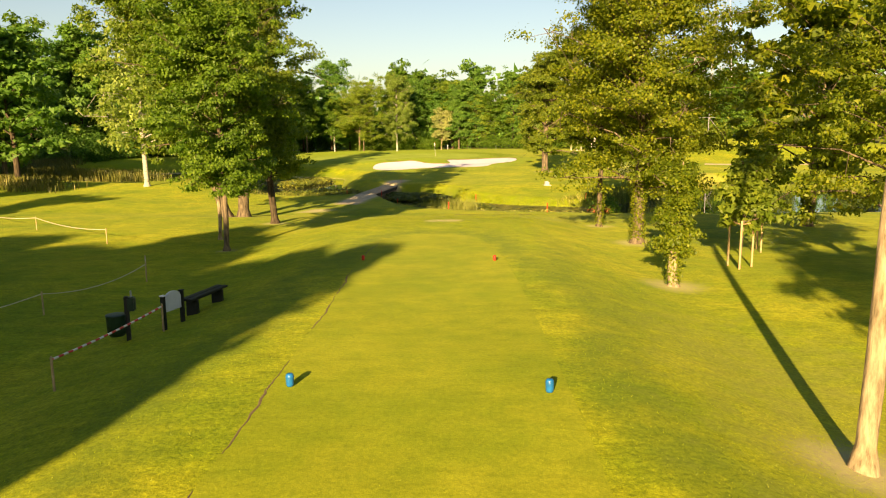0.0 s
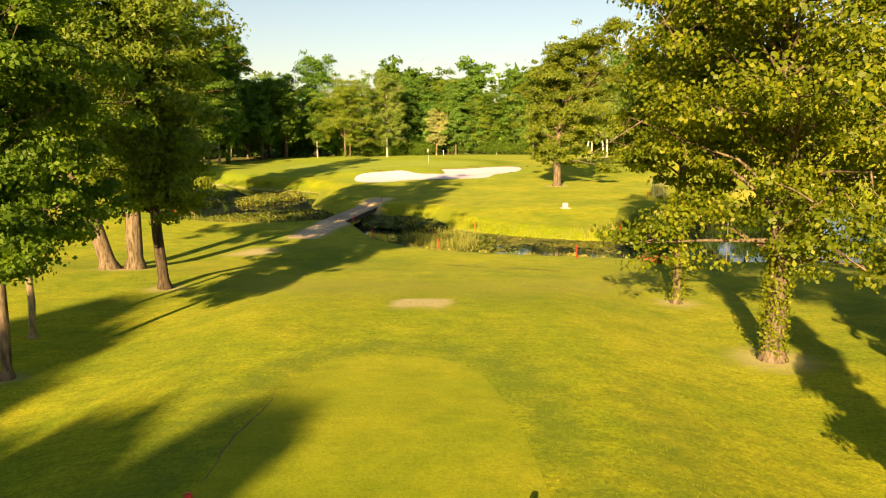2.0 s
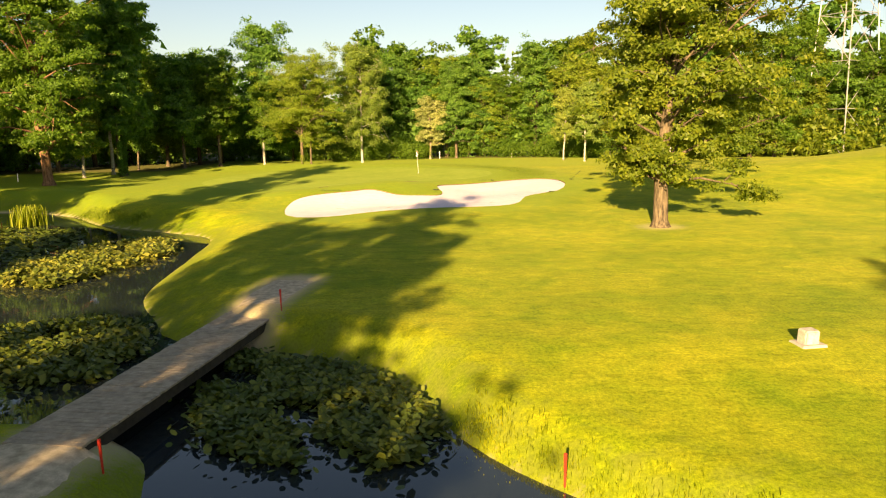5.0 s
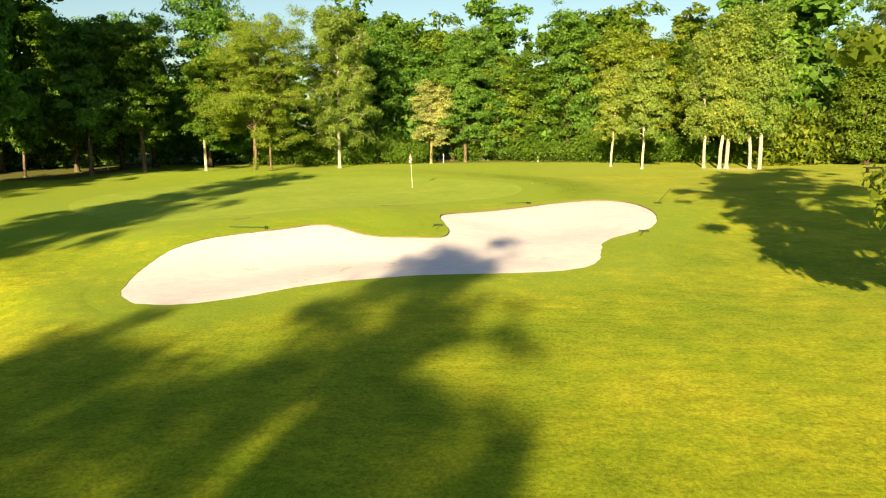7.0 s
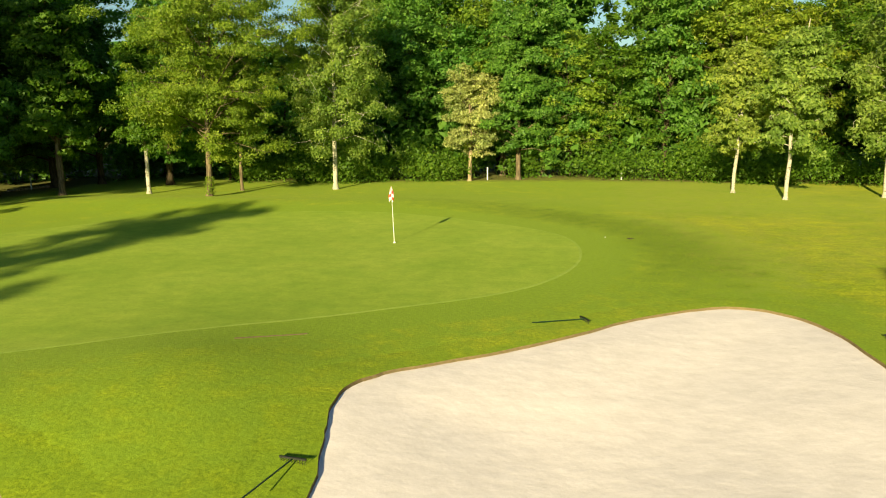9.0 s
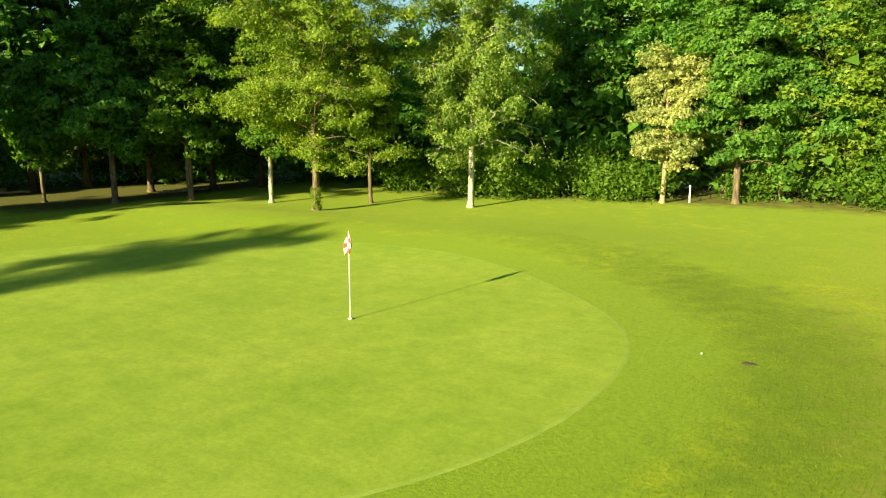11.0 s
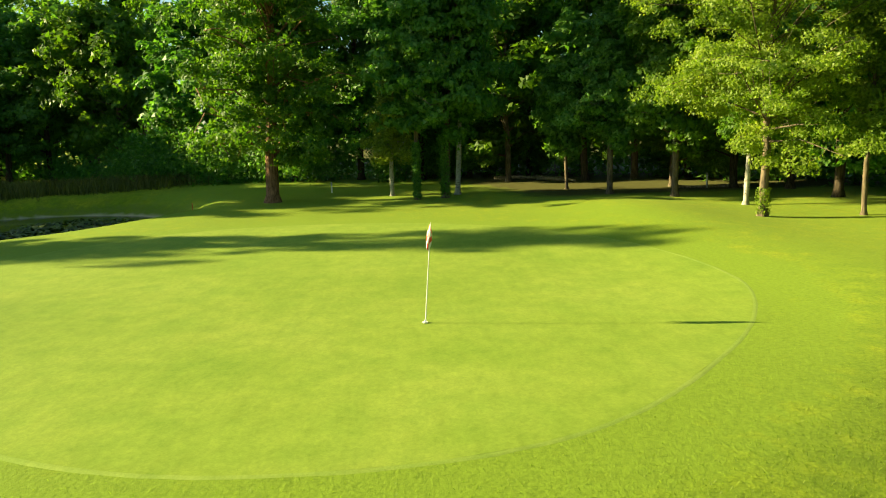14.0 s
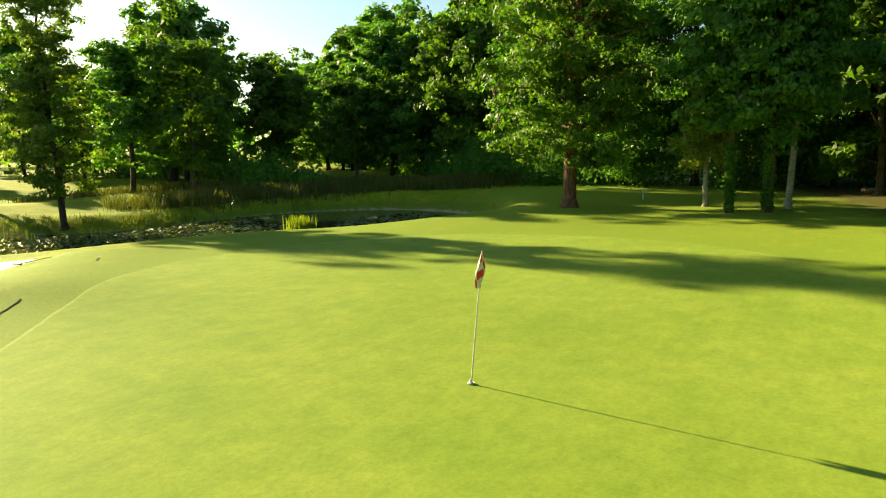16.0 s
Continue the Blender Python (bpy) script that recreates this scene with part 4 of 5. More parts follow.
belt(along((-13, 138), (34, 137.5), 12), (0, 1, 1, 3, 4, 0), (0.75, 0.95), 1.0)
belt(along((-34, 138), (-16, 138), 4), (1, 3, 0), (0.6, 0.72), 2.0, 2)
belt(along((-12, 144), (58, 148), 14), (0, 2, 1, 1, 0), (0.98, 1.2), 2.0, 1)
belt(along((-36, 123), (-18, 132), 5), (0, 0, 3, 1), (0.85, 1.05))
belt(along((-42, 113), (-36, 132), 5), (0, 0, 1), (0.95, 1.15), 1.6, 1)
belt(along((-47, 96), (-45, 118), 5), (0, 3, 4, 0), (0.9, 1.2))
belt(along((-52, 84), (-58, 122), 7), (0, 1, 0), (1.0, 1.25), 2.5, 1)
belt(along((-60, 80), (-90, 32), 11), (0, 1, 3, 0), (1.12, 1.3), 2.0, 1)
belt(along((-68, 80), (-102, 24), 10), (1, 0, 3), (1.25, 1.45), 3, 2)
belt(along((-45, 50), (-78, 16), 10), (1, 2, 0), (1.15, 1.4), 2.0, 1)
belt([(-57, 53), (-61, 49), (-46, 34), (-36.5, 55.5), (-40, 60), (-64, 60)], (1, 0, 1), (0.9, 1.05), 1.0, 1)
belt(along((-52, 22), (-62, -6), 5), (1, 0, 0), (1.1, 1.35), 2.5, 1)
belt(along((-95, 30), (-60, -20), 6), (0, 1), (1.0, 1.2), 4, 2)
belt(along((32, 125), (62, 128), 7), (5, 5, 3, 1, 5), (0.85, 1.05))
belt(along((34, 135), (86, 132), 8), (6, 1, 2, 0, 6), (0.85, 1.1), 3, 2)
belt(along((66, 118), (82, 84), 6), (1, 4, 5, 0), (0.8, 1.0), 3, 2)
belt(along((60, 74), (66, 24), 7), (1, 3, 0, 4), (0.7, 0.95), 3, 2)
# behind the tee: the trees that shade its western side
shade = (grow(171, 15.6, 0.8, 4.6, "cone", 14000, 0.7, 60, 0.22, (0, 0), 0.3, 1.0, 4, twigs=1), BARK_DARK, LEAF_DARK)
shade_tree = tree("tree", -9.6, -24.0, "broad dark tree behind the tee", *shade, 0, 0.9, "trees behind the tee")
ob = copy_thing(shade_tree, pose(-6.9, -21.5, at(-6.9, -21.5) - 0.05, 0, 0, 40))
ob.scale = (0.62, 0.62, 0.86)
for n in range(1, 9):
    ob = copy_thing(shade_tree, pose(-9.6 - 3.6 * n, -24.0 - 2.0 * (n % 2), at(-9.6 - 3.6 * n, -24.0) - 0.05, 0, 0, 77 * n))
    ob.scale = (1, 1, (1.0, 0.92, 1.04, 0.96)[n % 4] * (0.95 if n < 2 else 1.02))
for n in range(5):
    ob = copy_thing(shade_tree, pose(-11.6 - 5.0 * n, -29.0, at(-11.6 - 5.0 * n, -29.0) - 0.05, 0, 0, 140 + 61 * n))
    ob.scale = (1.1, 1.1, 0.82 if n < 1 else 1.05)
# unseen trees; the last four are added only to hold back sky light
for kind, x, y, size in ((0, -16, -33, 0.8), (1, -27, -33, 0.85), (1, -40, -14, 0.9), (0, 24, -32, 0.9), (1, 36, -20, 0.9), (1, -34, 4, 0.85), (0, -39, 14, 0.85), (0, -33, -9, 0.85), (1, -43, 0, 0.9)):
    wood_tree(kind, x, y, size, wood.uniform(0, 360), 2)


# ---- undergrowth and far woods ----
def thicket(name, label, line, deep, tall, count, leaf, mat, seed, low=0.0, uneven=0.45, category="bushes"):
    """A hedge or belt of bushes along a line: clumps of leaves of uneven height."""
    rng = np.random.default_rng(seed)
    p = np.asarray(line, float)
    seg = np.linalg.norm(np.diff(p, axis=0), axis=1)
    cum = np.concatenate([[0], np.cumsum(seg)])
    n_clump = max(12, int(cum[-1] * deep * 0.55))
    s = rng.uniform(0, cum[-1], n_clump)
    cx, cy = np.interp(s, cum, p[:, 0]), np.interp(s, cum, p[:, 1])
    cx, cy = cx + rng.uniform(-0.5, 0.5, n_clump) * deep, cy + rng.uniform(-0.5, 0.5, n_clump) * deep
    top = tall * (1 - uneven + uneven * 1.6 * rng.uniform(0, 1, n_clump) ** 1.5)
    wide = rng.uniform(0.5, 1.0, n_clump) * min(2.2, 0.55 * tall + 0.3)
    which = rng.integers(0, n_clump, count)
    v = rng.normal(0, 1, (count, 3))
    v /= np.linalg.norm(v, axis=1)[:, None]
    r = np.abs(rng.normal(0.8, 0.3, count))[:, None]
    half = (top[which] - low) / 2
    c = np.column_stack([cx[which], cy[which], low + half]) + v * r * np.column_stack([wide[which], wide[which], half])
    c[:, 2] = np.maximum(c[:, 2], 0.05)
    c[:, 2] += height(c[:, 0], c[:, 1])
    me = mesh_of(name, *leaf_faces(rng, c, leaf * 1.2, 0.2, v, True))
    return tagged(part(name, me, mat), label, category, kind="stuff")


thicket("hedge", "ivy-green hedge along the wood behind the green", [(-19, 131), (-8, 131.8), (-3.4, 134.2), (4, 136.2), (8, 135.4), (14, 132.8), (22, 131), (36, 129.8)], 2.0, 2.7, 76000, 0.14, LEAF_ASH, 61, 0.0, 0.35)
thicket("undergrowth", "dark undergrowth beneath the back wood", [(-20, 137), (40, 142), (66, 138)], 8, 7.0, 20000, 0.45, LEAF_DARK, 62)
thicket("undergrowth", "shaded undergrowth in the western wood", [(-17, 137), (-27, 136), (-41, 127), (-49, 110)], 5, 4.2, 24000, 0.3, LEAF_DARK, 63)
thicket("undergrowth", "bramble bank behind the tall oak", [(-45, 108), (-50, 92), (-58, 80)], 5, 4.2, 34000, 0.2, LEAF_DARK, 64)
thicket("undergrowth", "bushes along the eastern wood edge", [(27, 128), (44, 127), (64, 122)], 5, 5.0, 15000, 0.36, LEAF_OAK, 65)
thicket("undergrowth", "bushes at the foot of the far western trees", [(-60, 78), (-74, 62), (-96, 36)], 5, 2.6, 6000, 0.4, LEAF_DARK, 66)
thicket("undergrowth", "dark bushes beyond the western fairway", [(-46, 66), (-62, 40), (-58, 22)], 6, 3.2, 6000, 0.42, LEAF_DARK, 67)
far_line = [(180 * math.cos(a) + 0, 60 + 190 * math.sin(a)) for a in np.linspace(0, 2 * math.pi, 40)]
thicket("far_wood", "distant belt of trees closing the horizon", far_line, 40, 19, 24000, 2.2, LEAF_DARK, 68, 0.0, 0.3, "woods")


# ---- reeds, sedge and water lilies ----
def blades(name, label, places, tall, wide, mat, seed, bend=0.3, category="reeds", base=None, per=1):
    """Upright leaves with bent tips, each of two faces."""
    rng = np.random.default_rng(seed)
    p = np.repeat(np.asarray(places, float), per, 0)
    n = len(p)
    p = p + rng.normal(0, 0.05 if per > 1 else 0.0, p.shape)
    z0 = height(p[:, 0], p[:, 1])
    z0 = np.maximum(z0, WATER_Z - 0.05) if base is None else np.full(n, base)
    h = tall * rng.uniform(0.55, 1.15, n)
    a = rng.uniform(0, 2 * np.pi, n)
    lean_by = np.column_stack([np.cos(a), np.sin(a)]) * (bend * h * rng.uniform(0.1, 1.0, n))[:, None]
    b = rng.uniform(0, 2 * np.pi, n)
    side = np.column_stack([np.cos(b), np.sin(b), np.zeros(n)]) * (wide * rng.uniform(0.6, 1.3, n))[:, None]
    foot = np.column_stack([p, z0 - 0.03])
    mid = np.column_stack([p + lean_by * 0.35, z0 + h * 0.6])
    tip = np.column_stack([p + lean_by, z0 + h])
    v = np.stack([foot - side / 2, foot + side / 2, mid + side / 2, mid - side / 2, tip + side * 0.06, tip - side * 0.06], 1).reshape(-1, 3)
    k = np.arange(n)[:, None] * 6
    f = np.concatenate([k + [0, 1, 2, 3], k + [3, 2, 4, 5]])
    return tagged(part(name, mesh_of(name, v, f), mat), label, category, kind="stuff")


def scatter(outline, count, seed, keep=None):
    rng = np.random.default_rng(seed)
    poly = np.asarray(outline, float)
    lo, hi = poly.min(0), poly.max(0)
    out = np.zeros((0, 2))
    while len(out) < count:
        q = rng.uniform(lo, hi, (count * 3, 2))
        q = q[inside_distance(q[:, 0], q[:, 1], poly) > 0]
        if keep is not None:
            q = q[keep(q[:, 0], q[:, 1])]
        out = np.concatenate([out, q])
    return out[:count]


def clumped(places, seed, size=0.35, per=7):
    rng = np.random.default_rng(seed)
    return np.repeat(places, per, 0) + rng.normal(0, size, (len(places) * per, 2))


def along_line(line, count, seed, width):
    rng = np.random.default_rng(seed)
    p = np.asarray(line, float)
    cum = np.concatenate([[0], np.cumsum(np.linalg.norm(np.diff(p, axis=0), axis=1))])
    s = rng.uniform(0, cum[-1], count)
    return np.column_stack([np.interp(s, cum, p[:, 0]), np.interp(s, cum, p[:, 1])]) + rng.normal(0, width / 2, (count, 2))


REED_BED = curve([(0.2, 45.6), (0.6, 46.8), (2.2, 47.3), (4.0, 46.8), (4.2, 44.2), (3.8, 42.3), (2.9, 42.0), (1.6, 42.9)])
blades("reeds", "tall green reeds standing in the pond", clumped(scatter(REED_BED, 260, 71), 72, 0.16, 7), 0.78, 0.013, LEAF_REED_PALE, 73, 0.3)
blades("reeds", "low rush clumps round the reed bed", clumped(scatter(REED_BED, 420, 74), 75, 0.25, 7), 0.36, 0.05, LEAF_LILY_PALE, 76, 0.6)
BULRUSH = curve([(12.4, 47.3), (13.9, 46.9), (15.4, 47.9), (17.8, 50.6), (20.6, 56.5), (19.6, 58.0), (16.4, 53.5), (13.2, 49.0)])
blades("bulrushes", "dense dark bulrushes on the pond bank", clumped(scatter(BULRUSH, 560, 77), 78, 0.22, 10), 1.25, 0.024, LEAF_BULRUSH, 79, 0.3, base=WATER_Z)
blades("reeds", "pale reeds in front of the bulrushes", clumped(along_line([(10.4, 46.6), (12.0, 46.3), (13.0, 46.1)], 60, 80, 0.6), 81, 0.15, 9), 0.32, 0.015, LEAF_REED_PALE, 82, 0.3)
blades("pampas_grass", "pale plume of pampas grass above the bank", clumped(scatter(curve([(18.3, 62.5), (18.9, 62.4), (19.2, 63.0), (18.6, 63.3)]), 90, 83), 84, 0.14, 14), 1.5, 0.014, LEAF_PLUME, 85, 0.35)
blades("iris", "bright yellow-green iris leaves at the water edge", clumped(scatter(curve([(-26.3, 83.6), (-25.2, 83.4), (-24.9, 84.6), (-26.2, 84.9)]), 60, 86), 87, 0.2, 7), 1.25, 0.06, LEAF_IRIS, 88, 0.25)
NEAR_SHORE = [(-1.2, 45.2), (0.2, 43.0), (2.6, 40.7), (5.0, 39.3), (7.2, 38.6), (10.4, 37.7), (12.6, 36.9)]
thicket("sedge", "low yellowing sedge mats along the near bank", np.array(NEAR_SHORE) + [0.1, 0.12], 0.5, 0.26, 15000, 0.055, LEAF_SEDGE, 89, 0.0, 0.6, "grass")
blades("sedge", "sparse sedge blades on the near bank", clumped(along_line(np.array(NEAR_SHORE) - [0.1, 0.25], 170, 90, 0.9), 91, 0.14, 12), 0.16, 0.012, LEAF_SEDGE, 92, 1.0, "grass")
FAR_SHORE = [(2.6, 52.3), (4.4, 49.6), (8.0, 47.3), (11.0, 46.0), (12.4, 45.9)]
blades("sedge", "sunlit grass fringe on the far bank", clumped(along_line(FAR_SHORE, 420, 92, 0.5), 93, 0.12, 8), 0.085, 0.014, LEAF_TURF, 94, 0.6, "grass")
WEST_SHORE = [(-7.2, 52.0), (-10.7, 51.4), (-14.4, 52.2), (-18.8, 57.2), (-20.6, 62), (-22.2, 66.2), (-25, 68.8), (-31, 69.4)]
blades("sedge", "rough grass along the western pond", clumped(along_line(WEST_SHORE, 420, 95, 1.6), 96, 0.25, 14), 0.42, 0.02, LEAF_BULRUSH, 97, 0.6, "grass")
blades("sedge", "grass fringe below the green", clumped(along_line([(-17.5, 82.8), (-20, 84.3), (-24, 88)], 320, 98, 0.6), 99, 0.2, 12), 0.14, 0.014, LEAF_ROUGHTURF, 100, 0.6, "grass")
blades("tall_grass", "strip of tall rough grass beyond the pond", clumped(along_line([(-30, 64), (-40, 67), (-49, 76), (-53, 88)], 1500, 101, 3.5), 102, 0.3, 9), 1.1, 0.05, LEAF_ROUGH, 103, 0.5, "grass")
blades("tall_grass", "rough unmown grass under the western trees", clumped(along_line([(-30, 50), (-44, 56), (-60, 66)], 700, 104, 3.0), 105, 0.3, 8), 0.7, 0.05, LEAF_ROUGH, 106, 0.5, "grass")


def lilies(name, label, places, size, lift, tilt, mat, seed, loose=0.35):
    """Round lily leaves, floating or standing a little out of the water."""
    rng = np.random.default_rng(seed)
    n = len(places)
    places = places + rng.normal(0, 1, (n, 2)) * loose * rng.uniform(0, 1, (n, 1)) ** 2
    places = places[height(places[:, 0], places[:, 1]) < WATER_Z + 0.05]
    n = len(places)
    r = size * rng.uniform(0.55, 1.25, n)
    up = rng.normal(0, tilt, (n, 2))
    a = np.arange(6) * np.pi / 3 + rng.uniform(0, 1, n)[:, None]
    x, y = np.cos(a) * r[:, None], np.sin(a) * r[:, None] * 0.85
    z = WATER_Z + 0.012 + rng.uniform(0.0, lift, n)[:, None] + x * up[:, :1] + y * up[:, 1:]
    z = np.maximum(z, WATER_Z + 0.008)
    v = np.stack([places[:, :1] + x, places[:, 1:] + y, z], -1).reshape(-1, 3)
    return tagged(part(name, mesh_of(name, v, np.arange(n * 6).reshape(n, 6)), mat), label, "water lilies", kind="stuff")


def wet(x, y):
    """Water with gaps between the rafts of leaves."""
    gaps = np.sin(x * 1.3 + 1.6 * np.sin(y * 0.9)) * np.sin(y * 1.7 + 1.2 * np.sin(x * 0.8)) + 0.5 * np.sin(x * 3.1 + y * 2.3)
    return (height(x, y) < WATER_Z + 0.05) & (gaps > -0.4)


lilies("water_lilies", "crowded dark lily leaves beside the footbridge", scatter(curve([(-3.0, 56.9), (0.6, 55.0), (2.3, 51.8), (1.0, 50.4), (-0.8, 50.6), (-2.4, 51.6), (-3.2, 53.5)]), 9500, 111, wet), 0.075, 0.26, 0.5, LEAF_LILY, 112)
lilies("water_lilies", "flat lily leaves scattered along the far bank", scatter(curve([(4.4, 48.6), (7.6, 46.9), (11.1, 45.6), (12.6, 45.2), (11.6, 43.3), (10.2, 42.8), (8.6, 44.2), (6.6, 44.8), (5.6, 42.6), (4.4, 43.2), (4.0, 45.5)]), 5200, 113, wet), 0.085, 0.035, 0.12, LEAF_LILY_PALE, 114, 0.7)
lilies("water_lilies", "lily leaves round the reed bed", scatter(curve([(-0.4, 45.6), (0.6, 47.6), (4.4, 47.6), (5.4, 44.5), (4.8, 41.4), (2.9, 41.6), (1.0, 43.0)]), 3600, 115, wet), 0.08, 0.2, 0.4, LEAF_LILY, 116)
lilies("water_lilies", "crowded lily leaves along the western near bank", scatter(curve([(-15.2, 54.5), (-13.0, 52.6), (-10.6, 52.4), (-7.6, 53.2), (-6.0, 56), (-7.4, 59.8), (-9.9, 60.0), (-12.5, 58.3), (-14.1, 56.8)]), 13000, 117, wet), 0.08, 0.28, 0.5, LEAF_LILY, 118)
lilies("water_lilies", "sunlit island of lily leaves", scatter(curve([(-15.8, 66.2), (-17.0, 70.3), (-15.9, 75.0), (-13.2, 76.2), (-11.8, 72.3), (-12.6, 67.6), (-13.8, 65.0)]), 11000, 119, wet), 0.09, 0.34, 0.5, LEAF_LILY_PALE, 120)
lilies("water_lilies", "dark lily leaves on the far part of the pond", scatter(curve([(-18, 69), (-24, 71), (-30, 77), (-29, 83), (-22, 82), (-18, 76)]), 2400, 121, wet), 0.13, 0.1, 0.3, LEAF_LILY, 122)
lilies("water_lilies", "lily leaves below the tall oak", scatter(curve([(-36, 81), (-40, 84), (-37, 89), (-31, 89), (-30, 84)]), 1800, 123, wet), 0.14, 0.1, 0.3, LEAF_LILY, 124)
lilies("water_lilies", "pale lily leaves by the western shore", scatter(curve([(-25, 71.2), (-31, 71.5), (-35, 73), (-30, 75.5)]), 1400, 125, wet), 0.14, 0.08, 0.3, LEAF_LILY, 126)


# ---- footbridge ----
BRIDGE_A, BRIDGE_B = Vector((-4.55, 49.9, -0.78)), Vector((-3.45, 59.2, -0.78))
bridge_way = (BRIDGE_B - BRIDGE_A).normalized()
bridge_turn = math.degrees(math.atan2(-bridge_way.x, bridge_way.y))
bridge = thing("footbridge", BRIDGE_A.x, BRIDGE_A.y, BRIDGE_A.z, "weathered timber footbridge over the lily channel", "bridge", turn=bridge_turn)
bridge_long = (BRIDGE_B - BRIDGE_A).length
bm = bmesh.new()
box(bm, (0.148, 1.0, 0.05), (0, 0, 0), None, 0.006)
plank_mesh = bpy.data.meshes.new("plank")
bmesh.ops.rotate(bm, verts=bm.verts, matrix=Matrix.Rotation(radians(90), 3, "Z"))
bmesh.ops.scale(bm, verts=bm.verts, vec=(1.5, 1, 1))
bm.to_mesh(plank_mesh)
bm.free()
for i in range(int(bridge_long / 0.156)):
    p = part("plank", plank_mesh, PLANK_WOOD, bridge)
    p.matrix_local = pose(random.uniform(-0.012, 0.012), 0.08 + i * 0.156, random.uniform(-0.004, 0.004), 0, 0, random.uniform(-0.5, 0.5))
for s in (-0.62, 0.62):
    part("beam", box(bmesh.new(), (0.14, bridge_long + 0.4, 0.26), (s, bridge_long / 2, -0.16), None, 0.012), BEAM_WOOD, bridge)
for e in (-0.1, bridge_long + 0.1):
    part("abutment", box(bmesh.new(), (1.5, 0.35, 0.8), (0, e, -0.5), None, 0.03), BEAM_WOOD, bridge)

# ---- the hole: flagstick and flag ----
flagstick = thing("flagstick", -2.0, 108.0, at(-2.0, 108.0) + 0.02, "white flagstick standing in the hole", "flagstick")
part("pole", mesh_of("pole", *tube([(0.0, 0.0, -0.1), (-0.06, 0.09, 1.0), (-0.124, 0.181, 2.11)], [0.0125, 0.011, 0.008], 10)), WHITE_PAINT, flagstick)
part("cup", mesh_of("cup", *lathe([(0.054, -0.12), (0.054, 0.012), (0.06, 0.014), (0.06, 0.002)], 20)), WHITE_PAINT, flagstick)
part("ferrule", mesh_of("ferrule", *lathe([(0.0, 0.06), (0.02, 0.055), (0.022, 0.0)], 12)), WHITE_PAINT, flagstick)
fv, ff = [], []
FU, FV = 22, 13
for i in range(FV):
    t = i / (FV - 1)
    for j in range(FU):
        a = 2 * math.pi * j / FU
        fat = (0.012 + 0.062 * math.sin(min(1.0, t * 1.25) * 1.9) ** 1.3) * (1 - 0.25 * t**4)
        fold = 1 + 0.32 * math.sin(3 * a + 3.2 * t) + 0.14 * math.sin(7 * a - 2 * t)
        dx, dy = math.cos(a) * fat * fold * 1.25, math.sin(a) * fat * fold * 0.75
        z = 2.07 - 0.5 * t * (1 + 0.12 * math.sin(2 * a + 1.0) * t)
        k = z / 2.11
        fv.append((-0.124 * k - 0.03 * t + dx, 0.181 * k - 0.02 * t + dy, z))
for i in range(FV - 1):
    for j in range(FU):
        ff.append((i * FU + j, i * FU + (j + 1) % FU, (i + 1) * FU + (j + 1) % FU, (i + 1) * FU + j))
cloth = smoothed(mesh_of("flag", fv, ff))
cloth.materials.append(WHITE_PAINT)
cloth.materials.append(RED_PAINT)
cloth.polygons.foreach_set("material_index", [1 if ((f // FU) // 3 + ((f % FU) // 6)) % 2 == 0 else 0 for f in range(len(ff))])
part("flag", cloth, WHITE_PAINT, flagstick, "limp red and white checked flag")


# ---- tee markers, stakes, rakes ----
def tee_marker(x, y, mat, label, group, turn, size=1.0):
    ob = thing("tee_marker", x, y, at(x, y) + 0.02, label, "tee marker", group, turn)
    ob.scale = (size, size, size)
    part("body", smoothed(mesh_of("body", *lathe([(0.0, -0.01), (0.05, -0.01), (0.058, 0.015), (0.06, 0.1), (0.056, 0.165), (0.045, 0.178), (0.02, 0.184), (0.0, 0.185)], 16))), mat, ob)
    part("band", smoothed(mesh_of("band", *lathe([(0.056, 0.12), (0.063, 0.124), (0.063, 0.14), (0.055, 0.145)], 16))), mat, ob)
    part("spike", mesh_of("spike", *lathe([(0.012, -0.1), (0.012, 0.0)], 8)), STEEL, ob)


tee_marker(1.36, 1.71, BLUE_PAINT, "blue tee marker standing on the mown tee", "blue tee markers", 10)
tee_marker(5.15, 1.52, BLUE_PAINT, "blue tee marker standing on the mown tee", "blue tee markers", 80)
tee_marker(0.79, 12.68, RED_PAINT, "red tee marker standing on the mown tee", "red tee markers", 30, 0.78)
tee_marker(4.68, 12.6, RED_PAINT, "red tee marker standing on the mown tee", "red tee markers", 60, 0.78)

bm = bmesh.new()
box(bm, (0.07, 0.035, 0.75), (0, 0, 0.225), None, 0.006)
for v in bm.verts:
    if v.co.z < -0.05:
        v.co.x *= 0.3
    if v.co.z > 0.57:
        v.co.x *= 0.75
stake_mesh = bpy.data.meshes.new("stake")
bm.to_mesh(stake_mesh)
bm.free()
stake_mesh.materials.append(RED_PAINT)
for x, y, t, l in ((2.38, 40.3, 15, 2), (-1.7, 46.5, 40, -3), (4.25, 49.8, 0, 3), (8.62, 36.7, 20, 2), (-16.3, 53.9, 30, 4), (-3.3, 49.5, 10, 5), (-6.33, 51.0, -20, 5), (12.5, 46.6, 0, 10), (17.5, 61.3, 20, 6), (-2.6, 58.4, 0, 3), (-26.5, 86.9, 10, 3), (-33.5, 93.4, 0, 2)):
    ob = new("hazard_stake", stake_mesh)
    ob.matrix_world = pose(x, y, max(at(x, y), WATER_Z - 0.1), l, 0, t)
    tagged(ob, "red wooden hazard stake at the water edge", "stake", "water hazard stakes")


